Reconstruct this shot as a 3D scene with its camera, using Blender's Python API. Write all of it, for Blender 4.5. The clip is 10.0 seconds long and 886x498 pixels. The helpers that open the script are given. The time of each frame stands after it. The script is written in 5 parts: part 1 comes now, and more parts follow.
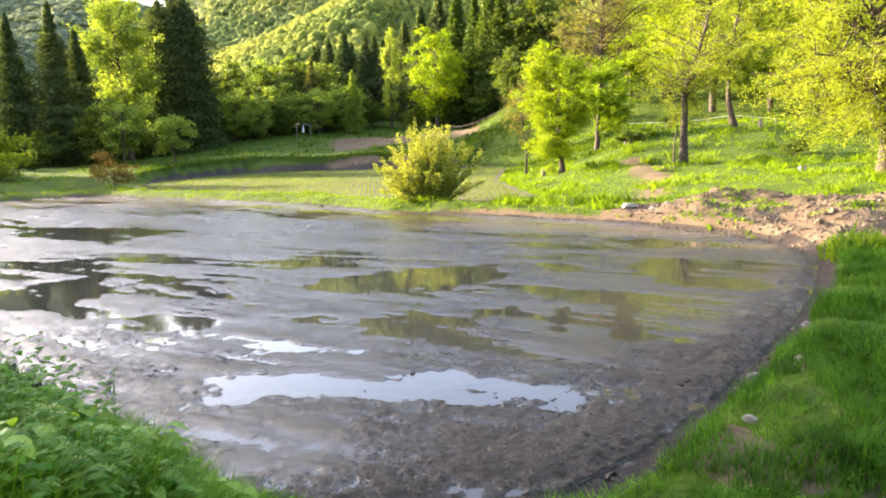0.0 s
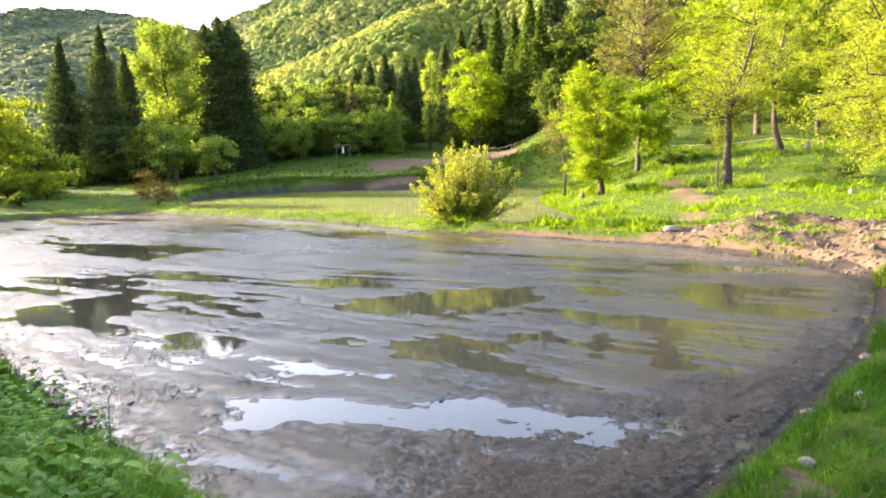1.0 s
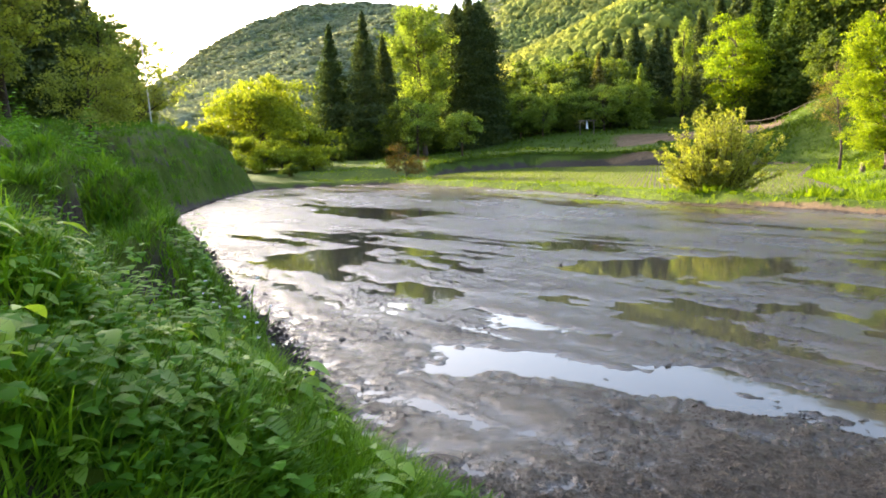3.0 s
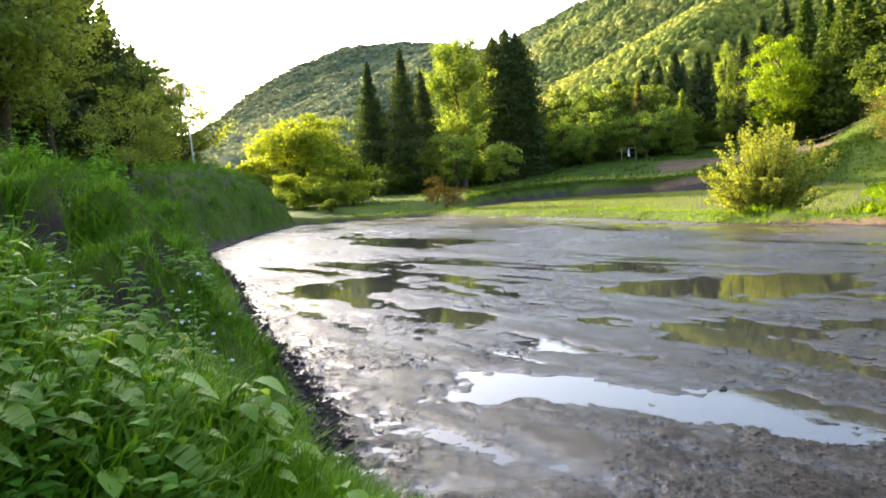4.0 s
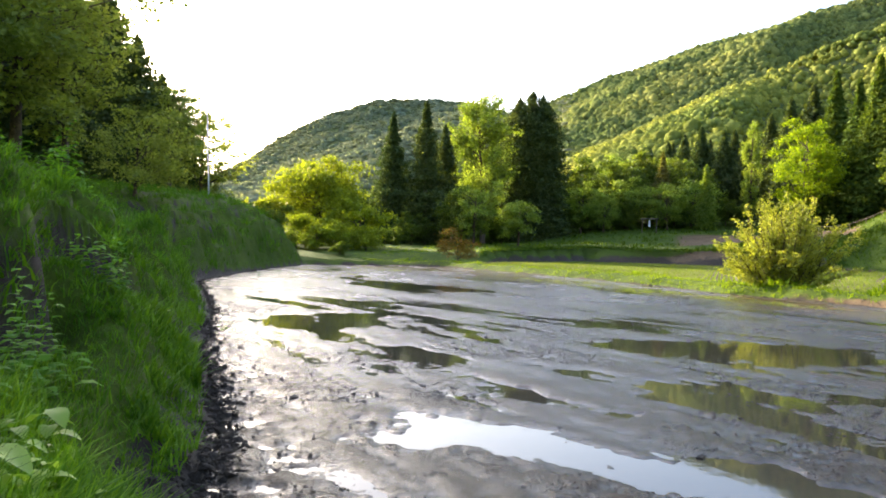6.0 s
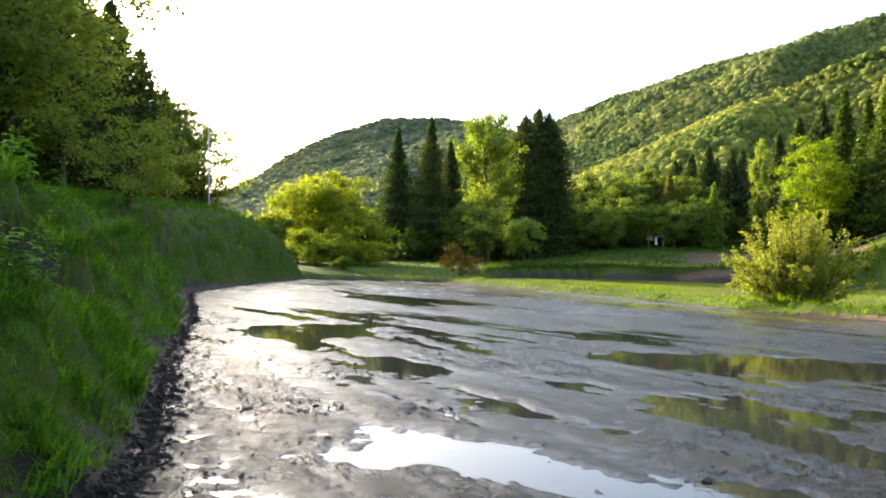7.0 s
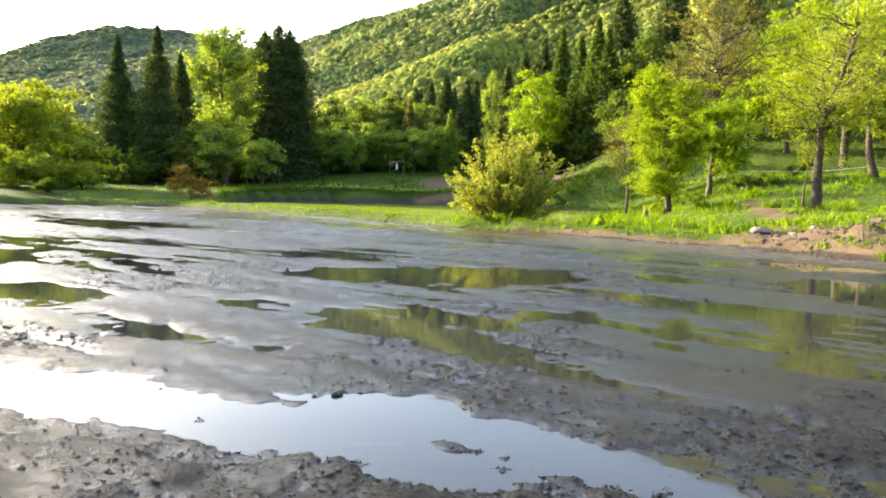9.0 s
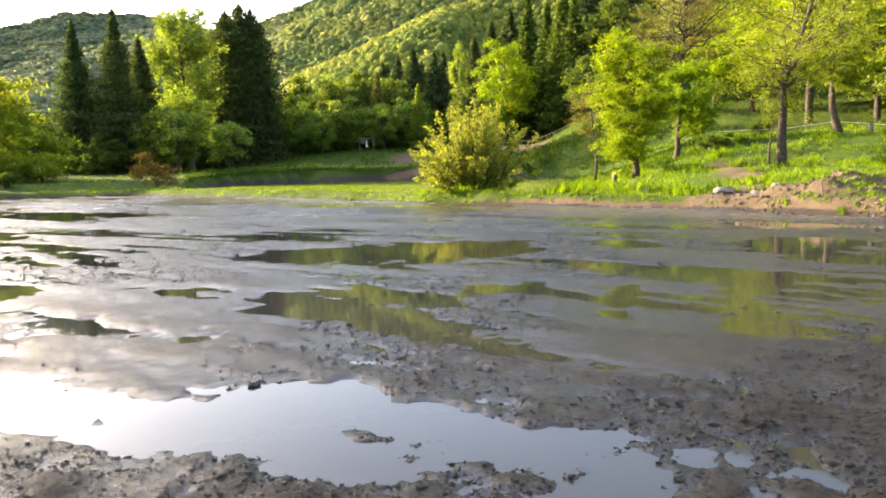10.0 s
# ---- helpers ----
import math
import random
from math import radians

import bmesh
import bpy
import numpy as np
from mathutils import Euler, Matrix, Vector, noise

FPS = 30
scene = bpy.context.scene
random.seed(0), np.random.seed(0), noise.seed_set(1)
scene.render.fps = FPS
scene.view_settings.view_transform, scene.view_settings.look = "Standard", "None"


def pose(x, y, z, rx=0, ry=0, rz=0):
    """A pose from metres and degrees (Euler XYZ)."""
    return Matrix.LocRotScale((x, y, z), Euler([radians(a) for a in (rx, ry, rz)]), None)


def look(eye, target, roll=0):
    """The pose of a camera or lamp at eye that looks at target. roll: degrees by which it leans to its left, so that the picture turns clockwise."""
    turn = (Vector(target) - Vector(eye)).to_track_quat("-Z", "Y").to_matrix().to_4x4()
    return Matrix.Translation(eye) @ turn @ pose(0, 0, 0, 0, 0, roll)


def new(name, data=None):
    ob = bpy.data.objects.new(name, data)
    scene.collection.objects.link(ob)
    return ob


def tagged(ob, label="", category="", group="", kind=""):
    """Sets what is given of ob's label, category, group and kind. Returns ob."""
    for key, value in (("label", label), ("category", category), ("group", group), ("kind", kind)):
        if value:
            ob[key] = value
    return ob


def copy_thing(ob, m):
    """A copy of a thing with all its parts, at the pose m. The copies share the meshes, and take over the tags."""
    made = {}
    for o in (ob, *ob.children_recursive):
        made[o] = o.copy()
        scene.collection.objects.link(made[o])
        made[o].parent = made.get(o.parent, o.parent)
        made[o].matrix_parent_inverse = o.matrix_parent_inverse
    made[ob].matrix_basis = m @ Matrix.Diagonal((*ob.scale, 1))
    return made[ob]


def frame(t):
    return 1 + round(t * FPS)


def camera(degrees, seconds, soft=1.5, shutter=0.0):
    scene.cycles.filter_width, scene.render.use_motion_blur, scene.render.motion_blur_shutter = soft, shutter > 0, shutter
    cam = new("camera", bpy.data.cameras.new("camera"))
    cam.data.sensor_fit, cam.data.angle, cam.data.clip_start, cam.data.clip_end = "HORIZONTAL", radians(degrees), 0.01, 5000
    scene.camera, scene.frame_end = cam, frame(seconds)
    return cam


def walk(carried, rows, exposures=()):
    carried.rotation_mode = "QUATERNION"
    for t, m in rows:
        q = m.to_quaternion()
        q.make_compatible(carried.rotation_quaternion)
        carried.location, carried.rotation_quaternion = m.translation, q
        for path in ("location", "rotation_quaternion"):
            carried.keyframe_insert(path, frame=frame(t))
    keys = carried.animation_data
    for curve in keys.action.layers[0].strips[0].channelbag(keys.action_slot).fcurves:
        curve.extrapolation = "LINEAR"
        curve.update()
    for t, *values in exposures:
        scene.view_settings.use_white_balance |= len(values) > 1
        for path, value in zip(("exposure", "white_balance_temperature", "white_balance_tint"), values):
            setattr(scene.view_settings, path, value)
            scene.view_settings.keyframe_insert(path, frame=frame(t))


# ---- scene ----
cam = camera(63.0, 10.0, soft=1.8)
PATH = [
    (0.0, pose(0.002, 0.002, 3.404, 81.62, 1.89, -0.00)),
    (0.5, pose(0.080, 0.227, 3.386, 83.11, 6.09, 2.71)),
    (1.0, pose(0.085, 0.454, 3.334, 83.40, 1.55, 3.06)),
    (1.5, pose(0.127, 0.639, 3.250, 82.34, 3.14, 4.60)),
    (2.0, pose(0.193, 0.876, 3.083, 82.14, 3.37, 12.68)),
    (2.5, pose(0.304, 1.094, 2.928, 84.03, 5.92, 18.94)),
    (2.7, pose(0.263, 1.232, 2.830, 82.05, 2.34, 21.48)),
    (3.8, pose(0.111, 2.236, 2.358, 84.83, 2.48, 24.04)),
    (4.0, pose(0.114, 2.338, 2.326, 85.25, 3.58, 25.43)),
    (4.5, pose(0.144, 2.602, 2.190, 86.40, 1.01, 24.80)),
    (5.0, pose(0.160, 2.960, 2.073, 87.99, 3.16, 26.12)),
    (5.5, pose(0.255, 3.293, 1.939, 89.57, -0.47, 26.35)),
    (5.7, pose(0.297, 3.414, 1.892, 89.60, -1.07, 26.68)),
    (7.0, pose(0.168, 4.637, 1.576, 91.20, -1.63, 27.57)),
    (7.5, pose(0.280, 5.141, 1.420, 91.24, -1.43, 20.76)),
    (8.0, pose(0.467, 5.411, 1.419, 88.80, -0.20, 15.14)),
    (8.5, pose(0.566, 5.617, 1.334, 86.59, -0.94, 11.60)),
    (9.0, pose(0.750, 5.787, 1.341, 85.90, -1.56, 7.84)),
    (9.5, pose(0.922, 5.888, 1.341, 84.82, -0.20, 6.95)),
    (10.0, pose(1.110, 6.074, 1.330, 83.91, 1.21, 5.79)),
]
walk(cam, PATH, exposures=[(0.0, 2.97, 6400, 19), (1.5, 2.97, 6400, 19), (2.0, 2.94, 6400, 19), (2.5, 2.68, 6400, 17), (4.0, 2.62, 6300, 15), (4.5, 2.64, 6300, 15), (5.5, 2.49, 6250, 15), (7.0, 2.18, 6200, 12), (8.0, 2.18, 6200, 12), (8.5, 2.46, 6200, 11), (9.0, 2.52, 6300, 11), (9.5, 2.53, 6500, 15), (10.0, 2.5, 6600, 16)])

# ---------------------------------------------------------------- light
SUN_AZ, SUN_EL = 66.0, 16.0          # degrees to the left of +y, and up
SUN_DIR = Vector((-math.sin(radians(SUN_AZ)) * math.cos(radians(SUN_EL)),
                  math.cos(radians(SUN_AZ)) * math.cos(radians(SUN_EL)), math.sin(radians(SUN_EL))))
world = bpy.data.worlds.new("sky")
scene.world = world
world.use_nodes = True
wn = world.node_tree
sky = wn.nodes.new("ShaderNodeTexSky")
sky.sky_type = "NISHITA"
sky.sun_disc = False
sky.sun_elevation = radians(SUN_EL)
sky.sun_rotation = radians(-SUN_AZ)
sky.air_density, sky.dust_density, sky.ozone_density = 1.0, 4.0, 1.5
wn.nodes["Background"].inputs["Strength"].default_value = 0.15
wn.links.new(sky.outputs[0], wn.nodes["Background"].inputs["Color"])
sun = new("sun", bpy.data.lights.new("sun", "SUN"))
sun.data.energy, sun.data.angle, sun.data.color = 4.0, radians(0.6), (1.0, 0.86, 0.62)
sun.matrix_world = look(SUN_DIR * 100, (0, 0, 0))

# ---------------------------------------------------------------- materials


def nodes_of(name):
    m = bpy.data.materials.new(name)
    m.use_nodes = True
    nt = m.node_tree
    return m, nt, nt.nodes["Principled BSDF"], nt.nodes["Material Output"]


def add(nt, kind, **values):
    n = nt.nodes.new(kind)
    for k, v in values.items():
        n.inputs[k.replace("_", " ")].default_value = v
    return n


def ramp(nt, fac, stops):
    r = nt.nodes.new("ShaderNodeValToRGB")
    while len(r.color_ramp.elements) < len(stops):
        r.color_ramp.elements.new(0.5)
    for e, (p, c) in zip(r.color_ramp.elements, stops):
        e.position, e.color = p, (*c, 1)
    nt.links.new(fac, r.inputs[0])
    return r.outputs[0]


def noise_tex(nt, scale, detail=5.0, rough=0.6):
    tc = nt.nodes.new("ShaderNodeTexCoord")
    n = add(nt, "ShaderNodeTexNoise", Scale=scale, Detail=detail, Roughness=rough)
    nt.links.new(tc.outputs["Object"], n.inputs["Vector"])
    return n.outputs["Fac"]


def mixc(nt, fac, a, b, blend="MIX"):
    m = nt.nodes.new("ShaderNodeMix")
    m.data_type, m.blend_type = "RGBA", blend
    for sock, v in ((m.inputs[0], fac), (m.inputs[6], a), (m.inputs[7], b)):
        if isinstance(v, (int, float)):
            sock.default_value = v
        elif isinstance(v, tuple):
            sock.default_value = (*v, 1)
        else:
            nt.links.new(v, sock)
    return m.outputs[2]


def bump(nt, height, strength, dist):
    b = add(nt, "ShaderNodeBump", Strength=strength, Distance=dist)
    nt.links.new(height, b.inputs["Height"])
    return b.outputs["Normal"]


def leaf_mat(name, dark, light, gloss=0.5, through_amount=0.45, tint=None, patch=0.35, low=0.72):
    """Foliage: leaves differ one from another and from tree to tree, and let some light through."""
    m, nt, p, out = nodes_of(name)
    geo = nt.nodes.new("ShaderNodeNewGeometry")
    info = nt.nodes.new("ShaderNodeObjectInfo")
    col = ramp(nt, geo.outputs["Random Per Island"], [(0.0, dark), (1.0, light)])
    big = ramp(nt, noise_tex(nt, patch, 2.0), [(0.3, (low, low * 1.07, low * 1.03)), (0.7, (1.12, 1.08, 0.95))])
    col = mixc(nt, 1.0, col, big, "MULTIPLY")
    own = ramp(nt, info.outputs["Random"], [(0.0, (0.85, 0.92, 0.9)), (1.0, (1.1, 1.05, 0.95))])
    col = mixc(nt, 1.0, col, own, "MULTIPLY")
    nt.links.new(col, p.inputs["Base Color"])
    p.inputs["Roughness"].default_value = gloss
    p.inputs["Specular IOR Level"].default_value = 0.09
    tr = nt.nodes.new("ShaderNodeBsdfTranslucent")
    lt = mixc(nt, 1.0, col, tint or (1.36, 1.34, 0.30), "MULTIPLY")
    nt.links.new(lt, tr.inputs["Color"])
    mx = nt.nodes.new("ShaderNodeMixShader")
    mx.inputs[0].default_value = through_amount
    nt.links.new(p.outputs[0], mx.inputs[1])
    nt.links.new(tr.outputs[0], mx.inputs[2])
    nt.links.new(mx.outputs[0], out.inputs["Surface"])
    return m


def bark_mat(name, a, b):
    m, nt, p, out = nodes_of(name)
    n = noise_tex(nt, 6.0, 8.0, 0.7)
    nt.links.new(ramp(nt, n, [(0.35, a), (0.65, b)]), p.inputs["Base Color"])
    p.inputs["Roughness"].default_value = 0.9
    nt.links.new(bump(nt, n, 0.9, 0.05), p.inputs["Normal"])
    return m


def earth_mat(name, a, b, c, rough=0.9, scale=1.5):
    m, nt, p, out = nodes_of(name)
    n1, n2 = noise_tex(nt, scale * 0.25, 4.0), noise_tex(nt, scale * 6, 8.0, 0.7)
    col = mixc(nt, ramp(nt, n1, [(0.4, (0, 0, 0)), (0.62, (1, 1, 1))]), a, b)
    col = mixc(nt, ramp(nt, n2, [(0.45, (0, 0, 0)), (0.7, (1, 1, 1))]), col, c)
    nt.links.new(col, p.inputs["Base Color"])
    p.inputs["Roughness"].default_value = rough
    nt.links.new(bump(nt, n2, 0.8, 0.06), p.inputs["Normal"])
    return m



def ground_material():
    """Turf, bare soil, forest floor and wet mud on one sheet; where each lies comes with the mesh. The mud colour also
    paints shade into the bank's creases.
    """
    m, nt, p, out = nodes_of("valley ground")
    n1, n2, n3 = noise_tex(nt, 0.35, 4.0), noise_tex(nt, 7.0, 8.0, 0.7), noise_tex(nt, 1.8, 5.0)

    def mask(name):
        at_node = nt.nodes.new("ShaderNodeAttribute")
        at_node.attribute_name = name
        j = nt.nodes.new("ShaderNodeMath")
        j.operation = "MULTIPLY_ADD"
        nt.links.new(n3, j.inputs[0])
        j.inputs[1].default_value = 0.7
        nt.links.new(at_node.outputs["Fac"], j.inputs[2])
        return ramp(nt, j.outputs[0], [(0.74, (0, 0, 0)), (0.95, (1, 1, 1))])

    turf = mixc(nt, ramp(nt, n1, [(0.4, (0, 0, 0)), (0.62, (1, 1, 1))]), (0.055, 0.088, 0.008), (0.088, 0.125, 0.012))
    turf = mixc(nt, ramp(nt, n2, [(0.42, (0, 0, 0)), (0.7, (1, 1, 1))]), turf, (0.04, 0.06, 0.01))
    soil = mixc(nt, ramp(nt, n1, [(0.4, (0, 0, 0)), (0.62, (1, 1, 1))]), (0.112, 0.077, 0.043), (0.165, 0.117, 0.068))
    soil = mixc(nt, ramp(nt, n2, [(0.45, (0, 0, 0)), (0.7, (1, 1, 1))]), soil, (0.085, 0.056, 0.034))
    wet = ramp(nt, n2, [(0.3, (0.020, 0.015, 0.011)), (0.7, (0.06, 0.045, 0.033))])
    wood = ramp(nt, n2, [(0.3, (0.05, 0.065, 0.02)), (0.7, (0.11, 0.125, 0.035))])
    col = mixc(nt, mask("soil"), turf, soil)
    col = mixc(nt, mask("wood"), col, wood)
    wet_and_shade = mask("wet")
    col = mixc(nt, wet_and_shade, col, wet)
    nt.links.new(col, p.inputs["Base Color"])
    nt.links.new(ramp(nt, wet_and_shade, [(0.0, (0.95, 0.95, 0.95)), (1.0, (0.72, 0.72, 0.72))]), p.inputs["Roughness"])
    p.inputs["Specular IOR Level"].default_value = 0.1
    nt.links.new(bump(nt, n2, 0.8, 0.06), p.inputs["Normal"])
    return m


M_GROUND = ground_material()
M_BARK = bark_mat("dark bark", (0.03, 0.02, 0.014), (0.11, 0.075, 0.05))
M_BARK_GREY = bark_mat("grey bark", (0.03, 0.02, 0.012), (0.12, 0.08, 0.048))
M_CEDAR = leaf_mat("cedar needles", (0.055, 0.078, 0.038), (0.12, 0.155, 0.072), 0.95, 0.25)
# lit copy of the cedar needles: sunshine is put into the colour
M_CEDAR_LIT = leaf_mat("sunlit cedar needles", (0.055, 0.09, 0.02), (0.13, 0.18, 0.04), 0.9, 0.25)
M_SPRING = leaf_mat("spring leaves", (0.15, 0.225, 0.007), (0.32, 0.40, 0.016))
M_YELLOW = leaf_mat("yellow-green leaves", (0.17, 0.215, 0.02), (0.36, 0.40, 0.05))
M_MID = leaf_mat("green leaves", (0.075, 0.11, 0.025), (0.155, 0.20, 0.048))
M_POPLAR = leaf_mat("poplar leaves", (0.15, 0.215, 0.045), (0.31, 0.385, 0.10))
M_BUDS = leaf_mat("young brownish leaves", (0.12, 0.11, 0.045), (0.25, 0.225, 0.09))
M_SHRUB = leaf_mat("shrub leaves", (0.26, 0.265, 0.05), (0.46, 0.45, 0.11))
M_RED = leaf_mat("reddish leaves", (0.12, 0.085, 0.035), (0.23, 0.16, 0.065))
M_BLOSSOM = leaf_mat("pale blossom", (0.35, 0.26, 0.24), (0.5, 0.38, 0.35), tint=(1.1, 1.0, 0.9))
M_GRASS = leaf_mat("grass blades", (0.07, 0.18, 0.012), (0.17, 0.33, 0.03), 0.6, 0.45, (1.3, 1.3, 0.5), 1.9, 0.45)
# brighter, yellower grass copy: the slope's sunlight is put into the colour
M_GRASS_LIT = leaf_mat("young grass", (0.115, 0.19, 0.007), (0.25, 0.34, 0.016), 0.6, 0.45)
M_FRESH = leaf_mat("fresh grass", (0.13, 0.26, 0.012), (0.27, 0.44, 0.03), 0.55, 0.5, (1.3, 1.3, 0.5), 0.9, 0.7)
M_DEEP = leaf_mat("deep green grass", (0.05, 0.135, 0.008), (0.125, 0.265, 0.02), 0.6, 0.4, (1.3, 1.3, 0.5), 1.4, 0.4)
# darker copy of the slope grass: the terraces' shade put into the colour
M_GRASS_SHADED = leaf_mat("shaded grass blades", (0.055, 0.10, 0.012), (0.13, 0.19, 0.022), 0.7, 0.35)
M_BANK_BUSH = leaf_mat("pale bush leaves", (0.20, 0.25, 0.08), (0.36, 0.41, 0.15), 0.5, 0.5)
M_RICE = leaf_mat("rice seedling blades", (0.13, 0.18, 0.03), (0.22, 0.27, 0.06), 0.6, 0.4)
M_DOCK = leaf_mat("broad dock leaves", (0.20, 0.36, 0.04), (0.40, 0.56, 0.09), 0.45, 0.5, (1.35, 1.3, 0.4), 1.0, 0.7)
M_WEED = leaf_mat("broad weed leaves", (0.095, 0.24, 0.02), (0.225, 0.43, 0.045), 0.6, 0.5, (1.35, 1.3, 0.4), 1.0, 0.6)


for shiny, level in ((M_DOCK, 0.4), (M_WEED, 0.12)):
    shiny_shader = shiny.node_tree.nodes["Principled BSDF"]
    shiny_shader.inputs["Specular IOR Level"].default_value = level


def canopy_mat(name, dark, light):
    """Tree crowns seen from afar: each of its own green, with leafy relief."""
    m, nt, p, out = nodes_of(name)
    geo = nt.nodes.new("ShaderNodeNewGeometry")
    n1, n2 = noise_tex(nt, 0.9, 6.0, 0.75), noise_tex(nt, 0.02, 3.0)
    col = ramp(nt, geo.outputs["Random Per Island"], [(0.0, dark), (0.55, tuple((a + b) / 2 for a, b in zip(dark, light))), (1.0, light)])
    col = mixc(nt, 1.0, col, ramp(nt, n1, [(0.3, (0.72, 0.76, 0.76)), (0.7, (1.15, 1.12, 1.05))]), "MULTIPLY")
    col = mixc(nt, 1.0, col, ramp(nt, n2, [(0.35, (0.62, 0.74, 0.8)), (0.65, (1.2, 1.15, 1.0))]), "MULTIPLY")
    nt.links.new(col, p.inputs["Base Color"])
    p.inputs["Roughness"].default_value, p.inputs["Specular IOR Level"].default_value = 1.0, 0.0
    nt.links.new(bump(nt, n1, 0.35, 0.6), p.inputs["Normal"])
    tr = nt.nodes.new("ShaderNodeBsdfTranslucent")
    nt.links.new(mixc(nt, 1.0, col, (1.25, 1.25, 0.6), "MULTIPLY"), tr.inputs["Color"])
    mx = nt.nodes.new("ShaderNodeMixShader")
    mx.inputs[0].default_value = 0.45
    nt.links.new(p.outputs[0], mx.inputs[1])
    nt.links.new(tr.outputs[0], mx.inputs[2])
    nt.links.new(mx.outputs[0], out.inputs["Surface"])
    return m


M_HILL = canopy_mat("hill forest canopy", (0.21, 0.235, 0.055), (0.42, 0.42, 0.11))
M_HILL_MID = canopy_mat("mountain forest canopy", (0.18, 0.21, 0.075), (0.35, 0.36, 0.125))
# greyish early-spring woods, paled further with haze put into the colour
M_HILL_HAZE = canopy_mat("hazy far hill canopy", (0.22, 0.235, 0.17), (0.32, 0.335, 0.23))


def mud_material():
    """Smooth and shining where water stands, matt and crumbly where the mud was churned."""
    m, nt, p, out = nodes_of("wet tilled mud")
    n1, n2, n3 = noise_tex(nt, 0.5, 4.0), noise_tex(nt, 7.0, 8.0, 0.7), noise_tex(nt, 30.0, 6.0, 0.75)
    churn = nt.nodes.new("ShaderNodeAttribute")
    churn.attribute_name = "churn"
    col = ramp(nt, n2, [(0.3, (0.044, 0.030, 0.018)), (0.7, (0.105, 0.073, 0.045))])
    col = mixc(nt, 0.5, col, ramp(nt, n1, [(0.35, (0.052, 0.036, 0.022)), (0.65, (0.105, 0.074, 0.047))]))
    geo = nt.nodes.new("ShaderNodeNewGeometry")
    sep = nt.nodes.new("ShaderNodeSeparateXYZ")
    nt.links.new(geo.outputs["Position"], sep.inputs[0])
    lift = nt.nodes.new("ShaderNodeMath")
    lift.operation = "MULTIPLY_ADD"
    nt.links.new(n2, lift.inputs[0])
    lift.inputs[1].default_value = 0.022
    nt.links.new(sep.outputs["Z"], lift.inputs[2])
    grit = nt.nodes.new("ShaderNodeMath")
    grit.operation = "MULTIPLY_ADD"
    nt.links.new(n3, grit.inputs[0])
    grit.inputs[1].default_value = 0.055
    nt.links.new(lift.outputs[0], grit.inputs[2])
    dry = nt.nodes.new("ShaderNodeMapRange")
    dry.interpolation_type = "SMOOTHSTEP"
    nt.links.new(grit.outputs[0], dry.inputs["Value"])
    dry.inputs["From Min"].default_value, dry.inputs["From Max"].default_value = 0.036, 0.078
    col = mixc(nt, churn.outputs["Fac"], col, ramp(nt, n3, [(0.35, (0.034, 0.025, 0.016)), (0.65, (0.105, 0.077, 0.049))]))
    nt.links.new(col, p.inputs["Base Color"])
    damp_r = mixc(nt, churn.outputs["Fac"], (0.25, 0.25, 0.25), (0.46, 0.46, 0.46))
    nt.links.new(mixc(nt, dry.outputs[0], (0.13, 0.13, 0.13), damp_r), p.inputs["Roughness"])
    nt.links.new(mixc(nt, dry.outputs[0], (0.42, 0.42, 0.42), mixc(nt, churn.outputs["Fac"], (0.32, 0.32, 0.32), (0.15, 0.15, 0.15))), p.inputs["Specular IOR Level"])
    b = add(nt, "ShaderNodeBump", Distance=0.045)
    nt.links.new(mixc(nt, 0.5, n2, n3), b.inputs["Height"])
    damp_b = mixc(nt, churn.outputs["Fac"], (0.85, 0.85, 0.85), (1.0, 1.0, 1.0))
    nt.links.new(mixc(nt, dry.outputs[0], (0.3, 0.3, 0.3), damp_b), b.inputs["Strength"])
    nt.links.new(b.outputs["Normal"], p.inputs["Normal"])
    return m


def water_material():
    m, nt, p, out = nodes_of("muddy water")
    nt.links.new(ramp(nt, noise_tex(nt, 0.3, 3.0), [(0.3, (0.060, 0.048, 0.033)), (0.7, (0.095, 0.076, 0.052))]), p.inputs["Base Color"])
    p.inputs["Roughness"].default_value = 0.035
    p.inputs["IOR"].default_value = 1.36
    nt.links.new(bump(nt, noise_tex(nt, 3.5, 4.0), 0.045, 0.02), p.inputs["Normal"])
    return m


M_MUD, M_WATER = mud_material(), water_material()
M_CRUMB = earth_mat("crumbled mud", (0.09, 0.066, 0.046), (0.135, 0.10, 0.07), (0.06, 0.044, 0.031), 0.6, 6.0)
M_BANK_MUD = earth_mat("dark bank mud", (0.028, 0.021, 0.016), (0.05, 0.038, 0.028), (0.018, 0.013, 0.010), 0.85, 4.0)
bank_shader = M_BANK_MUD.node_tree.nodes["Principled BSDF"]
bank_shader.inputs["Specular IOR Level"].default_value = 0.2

M_CLOD = earth_mat("damp mud clods", (0.042, 0.032, 0.024), (0.075, 0.057, 0.042), (0.03, 0.022, 0.016), 0.75, 5.0)

# ---------------------------------------------------------------- mesh helpers
rng = np.random.default_rng(7)


